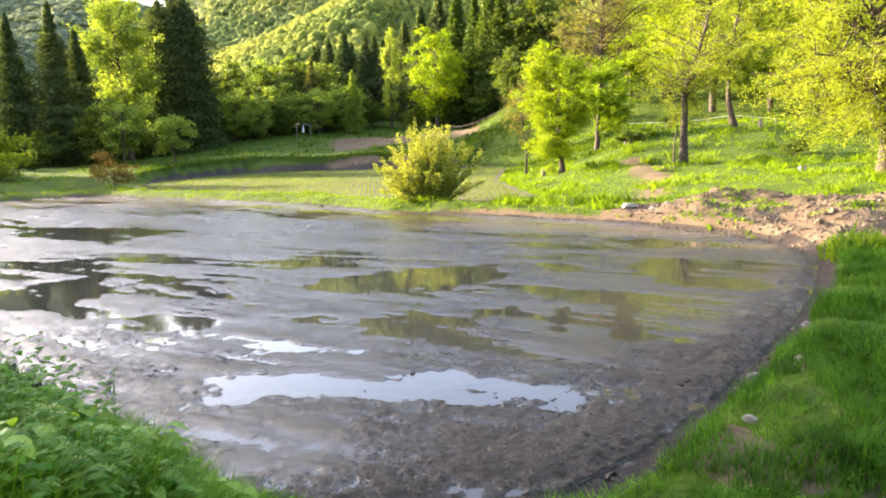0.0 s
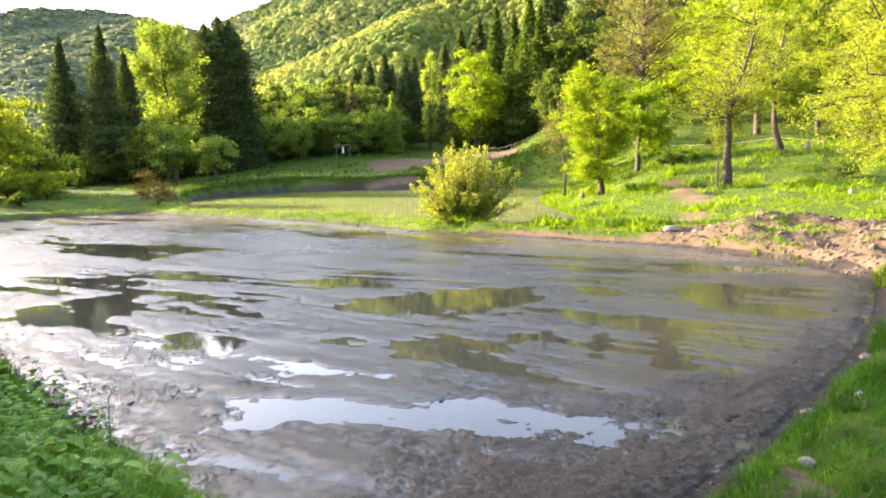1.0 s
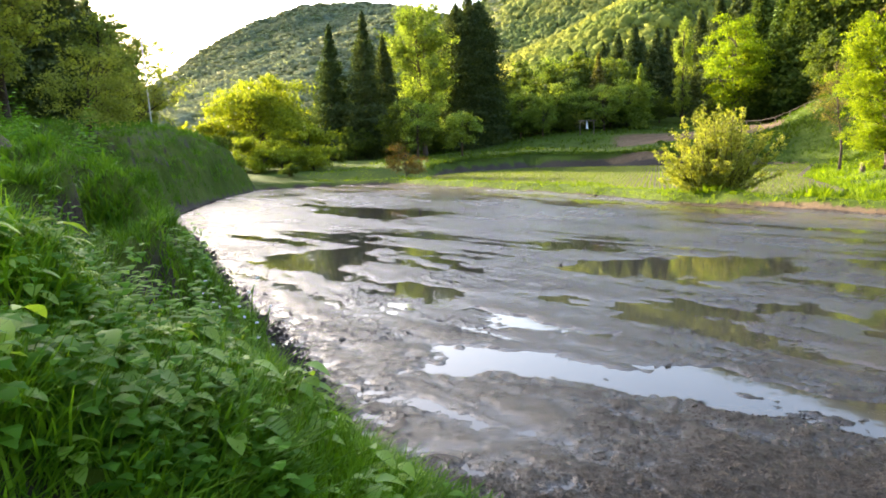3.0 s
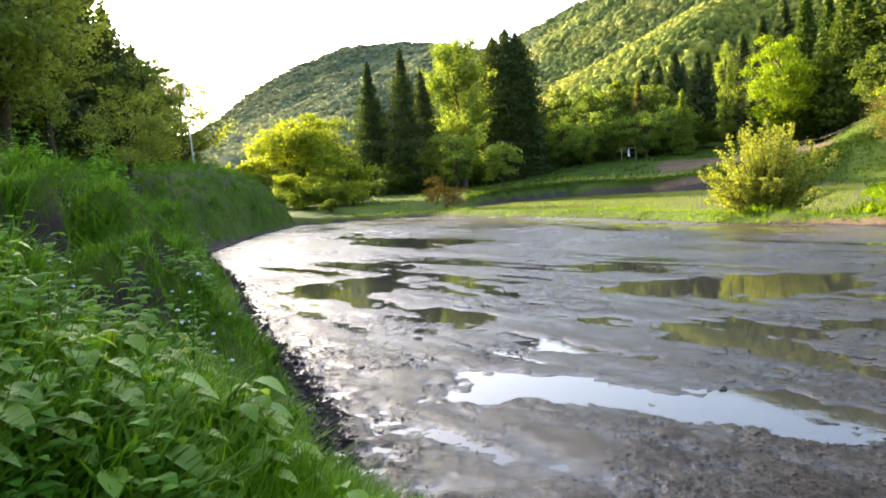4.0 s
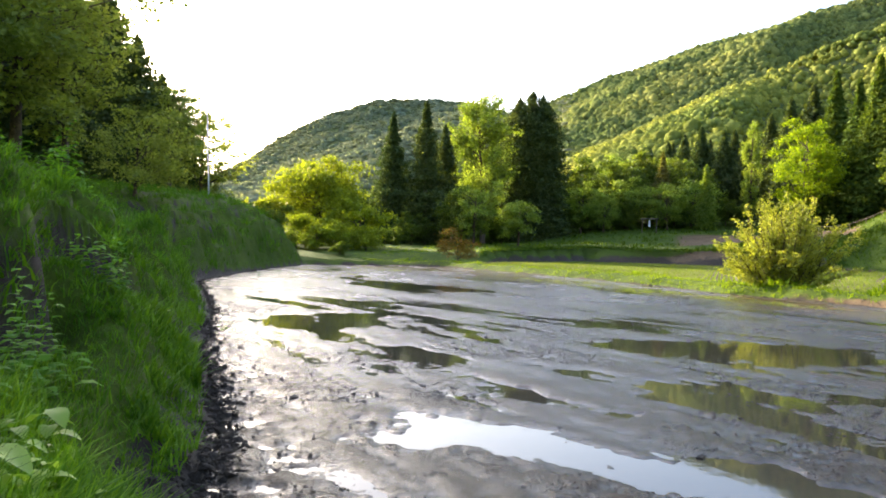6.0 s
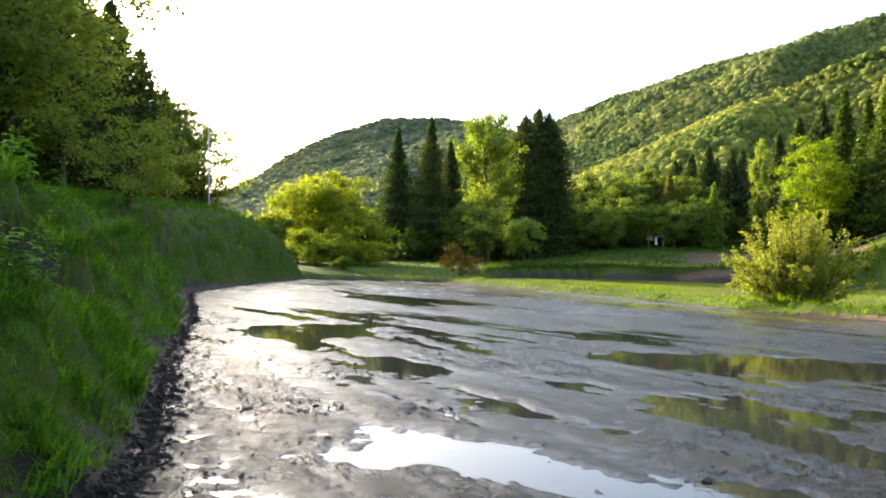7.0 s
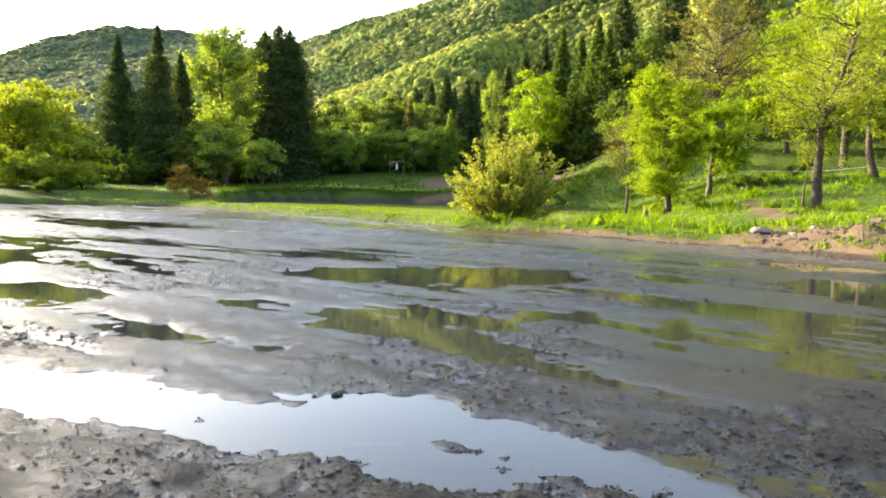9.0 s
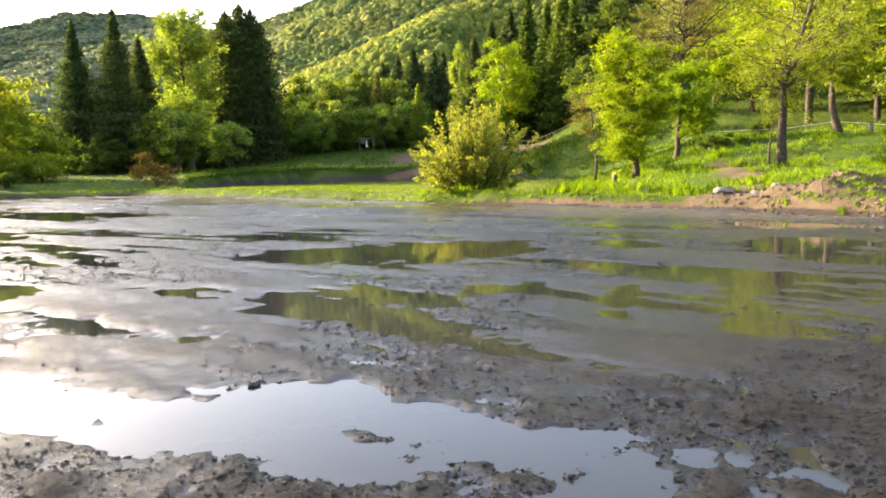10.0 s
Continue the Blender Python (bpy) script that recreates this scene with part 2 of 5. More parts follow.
def mesh_of(name, verts, faces, material, smooth=False):
    me = bpy.data.meshes.new(name)
    verts = np.asarray(verts, dtype=np.float32)
    faces = np.asarray(faces, dtype=np.int32)
    k = faces.shape[1]
    me.vertices.add(len(verts))
    me.vertices.foreach_set("co", verts.ravel())
    me.loops.add(faces.size)
    me.loops.foreach_set("vertex_index", faces.ravel())
    me.polygons.add(len(faces))
    me.polygons.foreach_set("loop_start", np.arange(0, faces.size, k, dtype=np.int32))
    me.polygons.foreach_set("use_smooth", np.full(len(faces), smooth))
    me.update(calc_edges=True)
    me.validate()
    me.materials.append(material)
    return me


def part(name, me, parent=None, label=""):
    ob = new(name, me)
    if parent is not None:
        ob.parent = parent
    return tagged(ob, label)


def scatter(tv, tf, mats, pos):
    """Joins copies of a template: mats (n,3,3), pos (n,3)."""
    n, k = len(pos), len(tv)
    v = np.einsum("nij,kj->nki", mats, tv) + pos[:, None, :]
    f = tf[None] + (np.arange(n) * k)[:, None, None]
    return v.reshape(-1, 3), f.reshape(-1, tf.shape[1])


def random_turns(r, n, flat=0.0):
    """Random rotations; flat pulls the z axes towards upright."""
    z = r.normal(size=(n, 3))
    z[:, 2] = np.abs(z[:, 2]) + flat
    z /= np.linalg.norm(z, axis=1)[:, None]
    x = r.normal(size=(n, 3))
    x -= (x * z).sum(1)[:, None] * z
    x /= np.linalg.norm(x, axis=1)[:, None]
    y = np.cross(z, x)
    return np.stack([x, y, z], axis=2)


def upright_turns(r, n):
    a = r.uniform(0, 2 * np.pi, n)
    m = np.zeros((n, 3, 3))
    m[:, 0, 0], m[:, 0, 1], m[:, 1, 0], m[:, 1, 1], m[:, 2, 2] = np.cos(a), -np.sin(a), np.sin(a), np.cos(a), 1
    return m


LEAF_V = np.array([(-0.5, 0, 0), (0, -0.32, 0.10), (0.5, 0, -0.06), (0, 0.32, 0.10)])
LEAF_F = np.array([(0, 1, 2, 3)])


def leaves(r, pts, size, flat=0.3):
    n = len(pts)
    m = random_turns(r, n, flat) * (size * r.uniform(0.6, 1.35, n))[:, None, None]
    return scatter(LEAF_V, LEAF_F, m, pts)


def tube(points, radii, sides=7):
    points = np.asarray(points, float)
    n = len(points)
    v, f = [], []
    for i in range(n):
        d = points[min(i + 1, n - 1)] - points[max(i - 1, 0)]
        d /= np.linalg.norm(d) + 1e-9
        a = np.cross(d, (0.3, 0.95, 0.1))
        a /= np.linalg.norm(a) + 1e-9
        b = np.cross(d, a)
        for k in range(sides):
            t = 2 * np.pi * k / sides
            v.append(points[i] + radii[i] * (np.cos(t) * a + np.sin(t) * b))
    for i in range(n - 1):
        for k in range(sides):
            k2 = (k + 1) % sides
            f.append((i * sides + k, i * sides + k2, (i + 1) * sides + k2, (i + 1) * sides + k))
    return np.array(v), np.array(f)


def join(pieces):
    vs, fs, o = [], [], 0
    for v, f in pieces:
        vs.append(v)
        fs.append(f + o)
        o += len(v)
    return np.vstack(vs), np.vstack(fs)


def smooth01(a, b, x):
    t = np.clip((x - a) / (b - a), 0, 1)
    return t * t * (3 - 2 * t)


def lattice(n, seed):
    return np.random.default_rng(seed).uniform(-1, 1, (n, n))


LAT = [lattice(64, 100 + k) for k in range(6)]


def wave(x, y, scale, k=0):
    """Smooth value noise, about -1 to 1; scale is the size of a bump in metres."""
    x, y = np.asarray(x, float) / scale, np.asarray(y, float) / scale
    xi, yi = np.floor(x).astype(int), np.floor(y).astype(int)
    fx, fy = x - xi, y - yi
    fx, fy = fx * fx * (3 - 2 * fx), fy * fy * (3 - 2 * fy)
    g = LAT[k % 6]
    a, b = g[xi % 64, yi % 64], g[(xi + 1) % 64, yi % 64]
    c, d = g[xi % 64, (yi + 1) % 64], g[(xi + 1) % 64, (yi + 1) % 64]
    return (a * (1 - fx) + b * fx) * (1 - fy) + (c * (1 - fx) + d * fx) * fy


def poly_distance(x, y, pts, closed=True):
    """Distance to a polyline, and whether inside it when closed."""
    best = np.full(np.shape(x), 1e9)
    inside = np.zeros(np.shape(x), bool)
    n = len(pts)
    for i in range(n if closed else n - 1):
        (ax, ay), (bx, by) = pts[i], pts[(i + 1) % n]
        t = np.clip(((x - ax) * (bx - ax) + (y - ay) * (by - ay)) / ((bx - ax) ** 2 + (by - ay) ** 2), 0, 1)
        best = np.minimum(best, np.hypot(x - ax - t * (bx - ax), y - ay - t * (by - ay)))
        if closed and ay != by:
            inside ^= ((ay > y) != (by > y)) & (x < (bx - ax) * (y - ay) / (by - ay) + ax)
    return best, inside


# ---------------------------------------------------------------- the lie of the land
POND = [(-0.8, 6.35), (1.1, 6.65), (2.1, 7.5), (2.9, 8.4), (4.2, 10.0), (6.2, 12.7), (8.1, 15.6), (9.9, 19.0), (10.3, 21.5),
        (9.3, 24.6), (7.4, 28.2), (4.2, 31.3), (0.4, 34.6), (-3.0, 37.0), (-7.0, 42.0), (-13.0, 47.4), (-21.0, 54.0),
        (-28.5, 59.5), (-33.0, 57.5), (-37.0, 52.0), (-31.5, 40.0), (-24.0, 27.4), (-13.6, 17.7), (-8.0, 11.9), (-5.6, 9.7),
        (-4.2, 8.3), (-3.4, 7.2), (-2.4, 6.5)]
TOE = [(-120, 75), (-60, 62), (-37.0, 52.0), (-31.5, 40.0), (-24.0, 27.4), (-13.6, 17.7), (-8.0, 11.9), (-5.6, 9.7), (-4.2, 8.3),
       (-3.3, 7.1), (-2.0, 6.3), (-0.8, 5.3), (-0.5, 3.2), (-0.45, 0.0), (1.5, -8.0), (12, -34)]
FIELD = [(5.6, 41.0), (4.6, 60.0), (8.0, 90.0), (-9.0, 99.0), (-27.0, 100.0), (-32.0, 82.0), (-28.5, 62.6), (-19.5, 56.3),
         (-11.5, 49.6), (-5.3, 44.2), (-1.6, 40.6), (1.4, 40.2)]
BARE = [(9.5, 21), (8.8, 26), (6.5, 30), (9.0, 32.5), (12.5, 33.0), (16.5, 31.5), (19.5, 28.0), (17.0, 23.5), (13.0, 20.5), (10.8, 19.0)]
C0 = (0.5, 3.0)


def left_side(x, y):
    """Signed distance behind the foot of the big bank (positive: under the bank's slope and beyond)."""
    d, _ = poly_distance(x, y, TOE, False)
    _, ins = poly_distance(x, y, TOE + [(-200, -200), (-300, 100)], True)
    return np.where(ins, d, -d)


def ridge(az, knots_az, knots_el):
    return np.tan(np.radians(np.interp(-az, [-a for a in knots_az], knots_el)))


def cushions(x, y, dl):
    """The bank rises in uneven cushions of turf: how far each stands over the even slope, and where its steep front is."""
    f = dl / 1.35 + 0.85 * wave(x, y, 3.1, 2) + 0.40 * wave(x, y, 1.3, 3)
    fr = f - np.floor(f)
    over = smooth01(0.0, 0.32, fr) - fr
    return over, smooth01(0.0, 0.08, fr) * smooth01(0.34, 0.20, fr)


def land(x, y):
    x, y = np.asarray(x, float), np.asarray(y, float)
    dist = np.hypot(x - C0[0], y - C0[1])
    az = np.degrees(np.arctan2(-(x - C0[0]), y - C0[1]))
    s, inpond = poly_distance(x, y, POND)
    s = np.where(inpond, s, np.clip(s + 0.14 * wave(x, y, 1.1, 1) + 0.08 * wave(x, y, 0.4, 4), 0, None))
    dl = left_side(x, y)
    # valley floor
    left = np.interp(dist, [0, 62, 74, 100, 200, 400], [0.25, 0.3, 1.0, 1.9, 3.0, 8.0])
    mid = np.interp(dist, [0, 60, 80, 96, 125, 155, 175, 220, 320], [0.25, 0.4, 1.3, 1.7, 3.2, 7.6, 9.5, 14.0, 40.0])
    right = np.interp(dist, [0, 26, 36, 45, 58, 78, 100, 130, 200, 320], [0.35, 0.4, 0.9, 1.0, 1.3, 2.9, 6.0, 12.0, 34.0, 80.0])
    wr = smooth01(20, 40, dist) * smooth01(-2.0, 14.0, x - 0.08 * np.clip(dist - 60, 0, 120))
    wl = smooth01(14.0, 24.0, az)
    z = mid * (1 - wl) + left * wl
    z = z * (1 - wr) + right * wr
    z = z + 0.25 * wave(x, y, 9.0, 1) * smooth01(60, 110, dist) + (0.26 * wave(x, y, 3.1, 2) + 0.14 * wave(x, y, 1.3, 5)) * smooth01(0.5, 3, s) * smooth01(20, 30, dist) * wr
    z = z + 1.25 * np.exp(-((x - 8.5) ** 2 + (y - 56) ** 2) / 45.0) - 0.45 * np.exp(-((x - 18.5) ** 2 + (y - 56.5) ** 2) / 30.0) + 2.4 * np.exp(-((x - 5.0) ** 2 + (y - 121.0) ** 2) / 260.0) + 1.4 * np.exp(-((x - 28.8) ** 2 + (y - 72.4) ** 2) / 120.0)
    # next paddy, level
    fd, infield = poly_distance(x, y, FIELD)
    fin = np.where(infield, fd, -fd)
    soft = 14.0 - 12.9 * smooth01(66, 84, dist) * smooth01(-4, 0, az)
    keep_level = smooth01(0.0, 1.0, 1 + fin / soft)
    z = z * (1 - keep_level) + 0.06 * keep_level
    # loose soil heaps on the bare bank
    bare, inbare = poly_distance(x, y, BARE)
    heap = smooth01(-0.5, 1.5, np.where(inbare, bare, -bare))
    z = z + heap * (0.26 + 0.30 * wave(x, y, 2.3, 1) + 0.20 * wave(x, y, 0.8, 4) + 0.08 * wave(x, y, 0.35, 2))
    # dike round the pond
    crest = (0.42 + 0.05 * wave(x, y, 2.0, 3)) * (0.15 + 0.85 * smooth01(1.2, 3.5, np.hypot(x - 0.5, y - 6.2)))
    dike = crest * smooth01(0.0, 0.8, s) * (1 - 0.75 * smooth01(1.6, 2.6, s))
    ditch = smooth01(1.5, 2.2, s) * smooth01(4.2, 3.2, s) * smooth01(1.8, 3.0, x) * smooth01(19, 15, y) * smooth01(4.5, 6.5, y)
    dike = dike + 0.16 * (np.abs(wave(x, y, 0.9, 2)) - 0.3) * smooth01(0.5, 1.0, s) * smooth01(2.4, 1.8, s)
    z = z - 0.35 * ditch
    wd = smooth01(3.4, 2.0, s)
    z = z * (1 - wd) + np.maximum(dike, z * smooth01(0.4, 1.6, s)) * wd
    # mountains, by the height of their ridges over the valley
    hz = np.zeros_like(z)
    for far, start, ka, ke in (
        (900.0, 260.0, (70, 52, 44, 42, 40, 36.4, 32.4, 27.5, 24.4, 22, 18, 10), (3, 3.0, 5.3, 6.5, 8.0, 10.0, 11.3, 11.5, 11.1, 10.0, 8, 4)),
        (560.0, 230.0, (26, 22, 19.2, 14.4, 10, 4.8, 0.5, -4, -15, -30, -50), (5, 8.5, 11.2, 13.2, 14.3, 15.5, 16.6, 17.5, 20, 22, 22)),
        (330.0, 170.0, (21, 19, 17, 13, 9.8, 6.2, 3.2, -0.7, -4, -12, -25, -50), (2.0, 5.0, 7.4, 8.7, 10.3, 11.8, 12.8, 14.5, 15.4, 18, 20, 20)),
    ):
        el = ridge(az, ka, ke)
        t = np.clip((dist - start) / (far - start), 0, 1)
        up = far * el * t ** 1.15
        up = up * np.where(dist > far, np.clip(1.15 - 0.15 * dist / far, 0.4, 1), 1)
        rough = wave(x, y, 85.0, 4) * 0.10 + wave(az + 0.02 * dist, dist * 0.015, 6.0, 3) * 0.46 + wave(x, y, 28.0, 5) * 0.05
        hz = np.maximum(hz, up * (1 + rough * np.sin(np.pi * np.clip(t, 0, 1))))
    z = np.maximum(z, hz)
    # the big bank and the ground behind it
    top = 3.7 + 1.7 * smooth01(25, 60, dist) + 0.02 * np.clip(dl - 6, 0, 400) + 0.12 * np.clip(dl - 45, 0, 300)
    lump = 0.55 * wave(x, y, 3.4, 2) + 0.25 * wave(x, y, 0.7, 5) + 1.7 * (cushions(x, y, dl)[0] - 0.24)
    bank = np.clip(dl, 0, None) * (0.66 + 0.18 * smooth01(4, 10, dist) + 0.55 * smooth01(30, 44, dist)) + lump * smooth01(0.3, 1.6, dl) * (0.22 + 0.78 * smooth01(4, 8, dist))
    bank = top * np.tanh(bank / top * 1.15)
    slope = np.interp(y, [-9, -6, 0, 1.2, 2.3, 3.4, 4.7, 6.2, 7], [3.4, 3.2, 1.94, 1.50, 0.94, 0.50, 0.20, 0.03, 0.0]) * smooth01(6.5, 1.8, x)
    z = np.maximum(z, slope * smooth01(0.0, 0.5, s))
    z = np.where(dl > 0, np.maximum(np.where(dl > 1.0, 0, z), (bank + slope) * smooth01(0.0, 0.9, s)), z)
    # pond bed
    z = np.where(inpond, -0.30 * smooth01(0.0, 0.7, s), z)
    return z


def in_field(x, y):
    d, ins = poly_distance(x, y, FIELD)
    return np.where(ins, d, -d)


# one sheet of ground out to the horizon
az_steps = np.radians(np.concatenate([np.arange(-50, 72, 0.42), np.arange(72, 310, 5.0)]))
lr = [math.log(0.12)]
while lr[-1] < math.log(1900):
    lr.append(lr[-1] + (0.0125 if 4 < math.exp(lr[-1]) < 64 else 0.03))
radii = np.exp(np.array(lr))
AA, RR = np.meshgrid(az_steps, radii)
GX, GY = C0[0] - np.sin(AA) * RR, C0[1] + np.cos(AA) * RR
GZ = land(GX, GY)
nr, na = AA.shape
idx = np.arange(nr * na).reshape(nr, na)
nxt = np.roll(idx, -1, axis=1)
gf = np.stack([idx[:-1], idx[1:], nxt[1:], nxt[:-1]], axis=-1).reshape(-1, 4)
k0 = np.arange(0, na - 2, 2)
cap = np.stack([np.zeros_like(k0), k0 + 1, k0 + 2, np.minimum(k0 + 3, na - 1)], axis=-1)
gv = np.stack([GX, GY, GZ], axis=-1).reshape(-1, 3)
ground_me = mesh_of("ground", gv, np.vstack([gf, cap[1:]]), M_GROUND, True)
PATHWAY = [(6.8, 33.0), (8.6, 36.0), (11.5, 46.0), (13.0, 56.0), (12.0, 61.0), (18.5, 62.0), (17.5, 55.0), (14.5, 45.0), (11.5, 36.0), (9.5, 32.0)]


def signed(x, y, pts):
    d, ins = poly_distance(x, y, pts)
    return np.where(ins, d, -d)


def soil_mask(x, y):
    d = np.hypot(x - C0[0], y - C0[1])
    a = np.degrees(np.arctan2(-(x - C0[0]), y - C0[1]))
    m = np.maximum(smooth01(-0.9, 0.7, signed(x, y, BARE)), 0.55 * smooth01(-1.5, 1.5, signed(x, y, PATHWAY)) + 0.2 * wave(x, y, 2.0, 1) * smooth01(-1, 0, signed(x, y, PATHWAY)))
    up = 0.75 * smooth01(106, 110, d) * smooth01(138, 130, d) * smooth01(11, 8, a) * smooth01(-4, -2, a)
    s, ins = poly_distance(x, y, POND)
    shore = smooth01(0.62, 0.3, s) * smooth01(16, 22, d) * smooth01(6, -3, a) * 0.8
    trod = 0.9 * smooth01(0.45, 0.65, wave(x, y, 0.9, 5)) * smooth01(0.5, 0.8, s) * smooth01(2.2, 1.6, s) * smooth01(1.0, 2.0, x) * smooth01(22, 18, y)
    trod = np.maximum(trod, 0.75 * smooth01(1.7, 2.3, s) * smooth01(3.8, 3.0, s) * smooth01(1.8, 3.0, x) * smooth01(18, 14, y) * smooth01(4.5, 6.5, y))
    step = smooth01(-1.8, -1.2, in_field(x, y)) * smooth01(72, 82, d) * smooth01(15, 11, a)
    return np.clip(np.maximum(np.maximum(np.maximum(m, up), np.maximum(shore, trod)), step), 0, 1)


def wet_and_shade_mask(x, y):
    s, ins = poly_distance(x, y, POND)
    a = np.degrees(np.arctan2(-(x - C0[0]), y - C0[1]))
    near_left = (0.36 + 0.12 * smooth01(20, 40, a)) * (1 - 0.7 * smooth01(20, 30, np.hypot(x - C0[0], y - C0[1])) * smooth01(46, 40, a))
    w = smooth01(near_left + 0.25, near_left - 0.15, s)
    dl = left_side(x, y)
    # shade under the turf cushions, painted with the dark mud colour
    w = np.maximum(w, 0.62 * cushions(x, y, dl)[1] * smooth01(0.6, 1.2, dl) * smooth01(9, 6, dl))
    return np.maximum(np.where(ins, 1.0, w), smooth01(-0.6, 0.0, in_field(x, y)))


gx, gy = gv[:, 0], gv[:, 1]
# "wet" holds the muddy margins and the painted crease shade
for mask_name, values in (("soil", soil_mask(gx, gy)), ("wet", wet_and_shade_mask(gx, gy)),
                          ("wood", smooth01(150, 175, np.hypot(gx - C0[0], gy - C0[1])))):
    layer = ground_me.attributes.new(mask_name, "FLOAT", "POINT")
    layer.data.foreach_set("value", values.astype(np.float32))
ground = tagged(new("ground", ground_me), "grassy valley ground rising to wooded hills", "ground", kind="structure")

# ---------------------------------------------------------------- pond: tilled mud under a film of water
NEAR_POOLS = [
    [(-3.9, 10.1), (-3.6, 10.8), (-2.9, 10.7), (-2.0, 10.4), (-1.2, 10.25), (-0.5, 10.35), (0.1, 10.7), (0.4, 10.2), (1.0, 10.4), (1.1, 9.7),
     (1.3, 9.4), (0.5, 9.35), (-0.2, 9.5), (-0.5, 9.3), (-1.3, 9.65), (-2.0, 9.6), (-2.6, 9.2), (-3.2, 9.1)],
    [(-0.22, 9.45), (0.48, 9.65), (1.06, 9.5), (1.3, 9.31), (1.0, 9.22), (0.72, 9.15), (0.46, 9.0), (-0.1, 8.95)],
    [(1.21, 9.09), (1.6, 9.23), (1.5, 8.8), (1.1, 8.75)],
    [(1.28, 9.63), (1.56, 9.7), (1.52, 9.5), (1.27, 9.5)],
    [(1.68, 10.26), (1.92, 10.3), (1.9, 10.06), (1.72, 10.05)],
    [(-3.9, 12.9), (-1.9, 12.1), (-1.6, 11.7), (-3.1, 11.7)],
    [(-3.6, 8.3), (-2.9, 8.0), (-2.7, 7.2), (-3.2, 7.1)],
]
NEAR_POOLS.append([(-0.4, 7.07), (-0.01, 7.27), (0.42, 6.98), (0.52, 6.53), (0.29, 6.3), (-0.45, 6.45)])
MID_POOLS = [
    [(-7.5, 15.2), (-6.9, 15.5), (-5.2, 14.8), (-4.5, 13.4), (-6.1, 13.9)],
    [(-12.3, 17.0), (-11.4, 19.2), (-9.9, 20.4), (-8.4, 18.2), (-8.8, 15.2)],
    [(-9.6, 20.6), (-7.8, 19.7), (-4.4, 16.1), (-3.0, 15.0), (-1.5, 14.0), (-1.6, 13.5), (-3.1, 14.4), (-4.7, 15.3), (-8.0, 19.1)],
    [(-2.4, 14.4), (1.4, 14.7), (1.8, 14.2), (1.4, 13.4), (0.5, 11.9), (-0.4, 11.5), (-1.3, 12.6)],
    [(-3.8, 17.2), (-1.2, 20.0), (1.5, 19.8), (2.0, 18.2), (1.3, 17.2), (-0.5, 16.2)],
]
FAR_POOLS = [
    [(-25.0, 38.0), (-17.7, 34.5), (-10.7, 31.4), (-12.9, 26.8), (-18.0, 30.0)],
    [(2.2, 20.6), (3.7, 20.2), (3.7, 18.3), (2.3, 17.3)],
    [(1.8, 14.0), (2.8, 15.5), (2.9, 14.6), (2.2, 12.8), (1.8, 12.7)],
    [(3.0, 14.4), (3.9, 14.6), (3.5, 11.9), (2.9, 11.7)],
    [(4.4, 19.0), (6.4, 20.4), (7.4, 18.6), (5.6, 15.6), (4.6, 16.4)],
    [(4.0, 24.6), (7.6, 24.0), (8.6, 21.6), (6.4, 21.4)],
    [(-7.5, 40.5), (0.5, 33.5), (3.0, 30.5), (0.0, 31.5), (-7.5, 37.5)],
]


def churned(x, y):
    """How far the mud was broken into crumbs: along the near edge and the margins, and in patches."""
    s, _ = poly_distance(x, y, POND)
    c = 0.9 * wave(x, y, 1.9, 2) - 0.3 + (0.24 + 0.26 * smooth01(-1.2, 0.8, x)) * smooth01(14.5, 9.5, y) + (0.75 + 0.35 * smooth01(0.4, 1.6, x)) * smooth01(9.8, 9.0, y) + 0.5 * smooth01(1.6, 0.6, s) * smooth01(-2.5, 0.0, x) + 0.75 * smooth01(0.9, 2.3, x) * smooth01(13, 10, y)
    c = c + 0.45 * wave(x, y, 0.5, 3) + 1.2 * smooth01(0.45, 0.12, s) * smooth01(-2.5, 0.0, x)
    return np.clip(c, 0, 1.2)


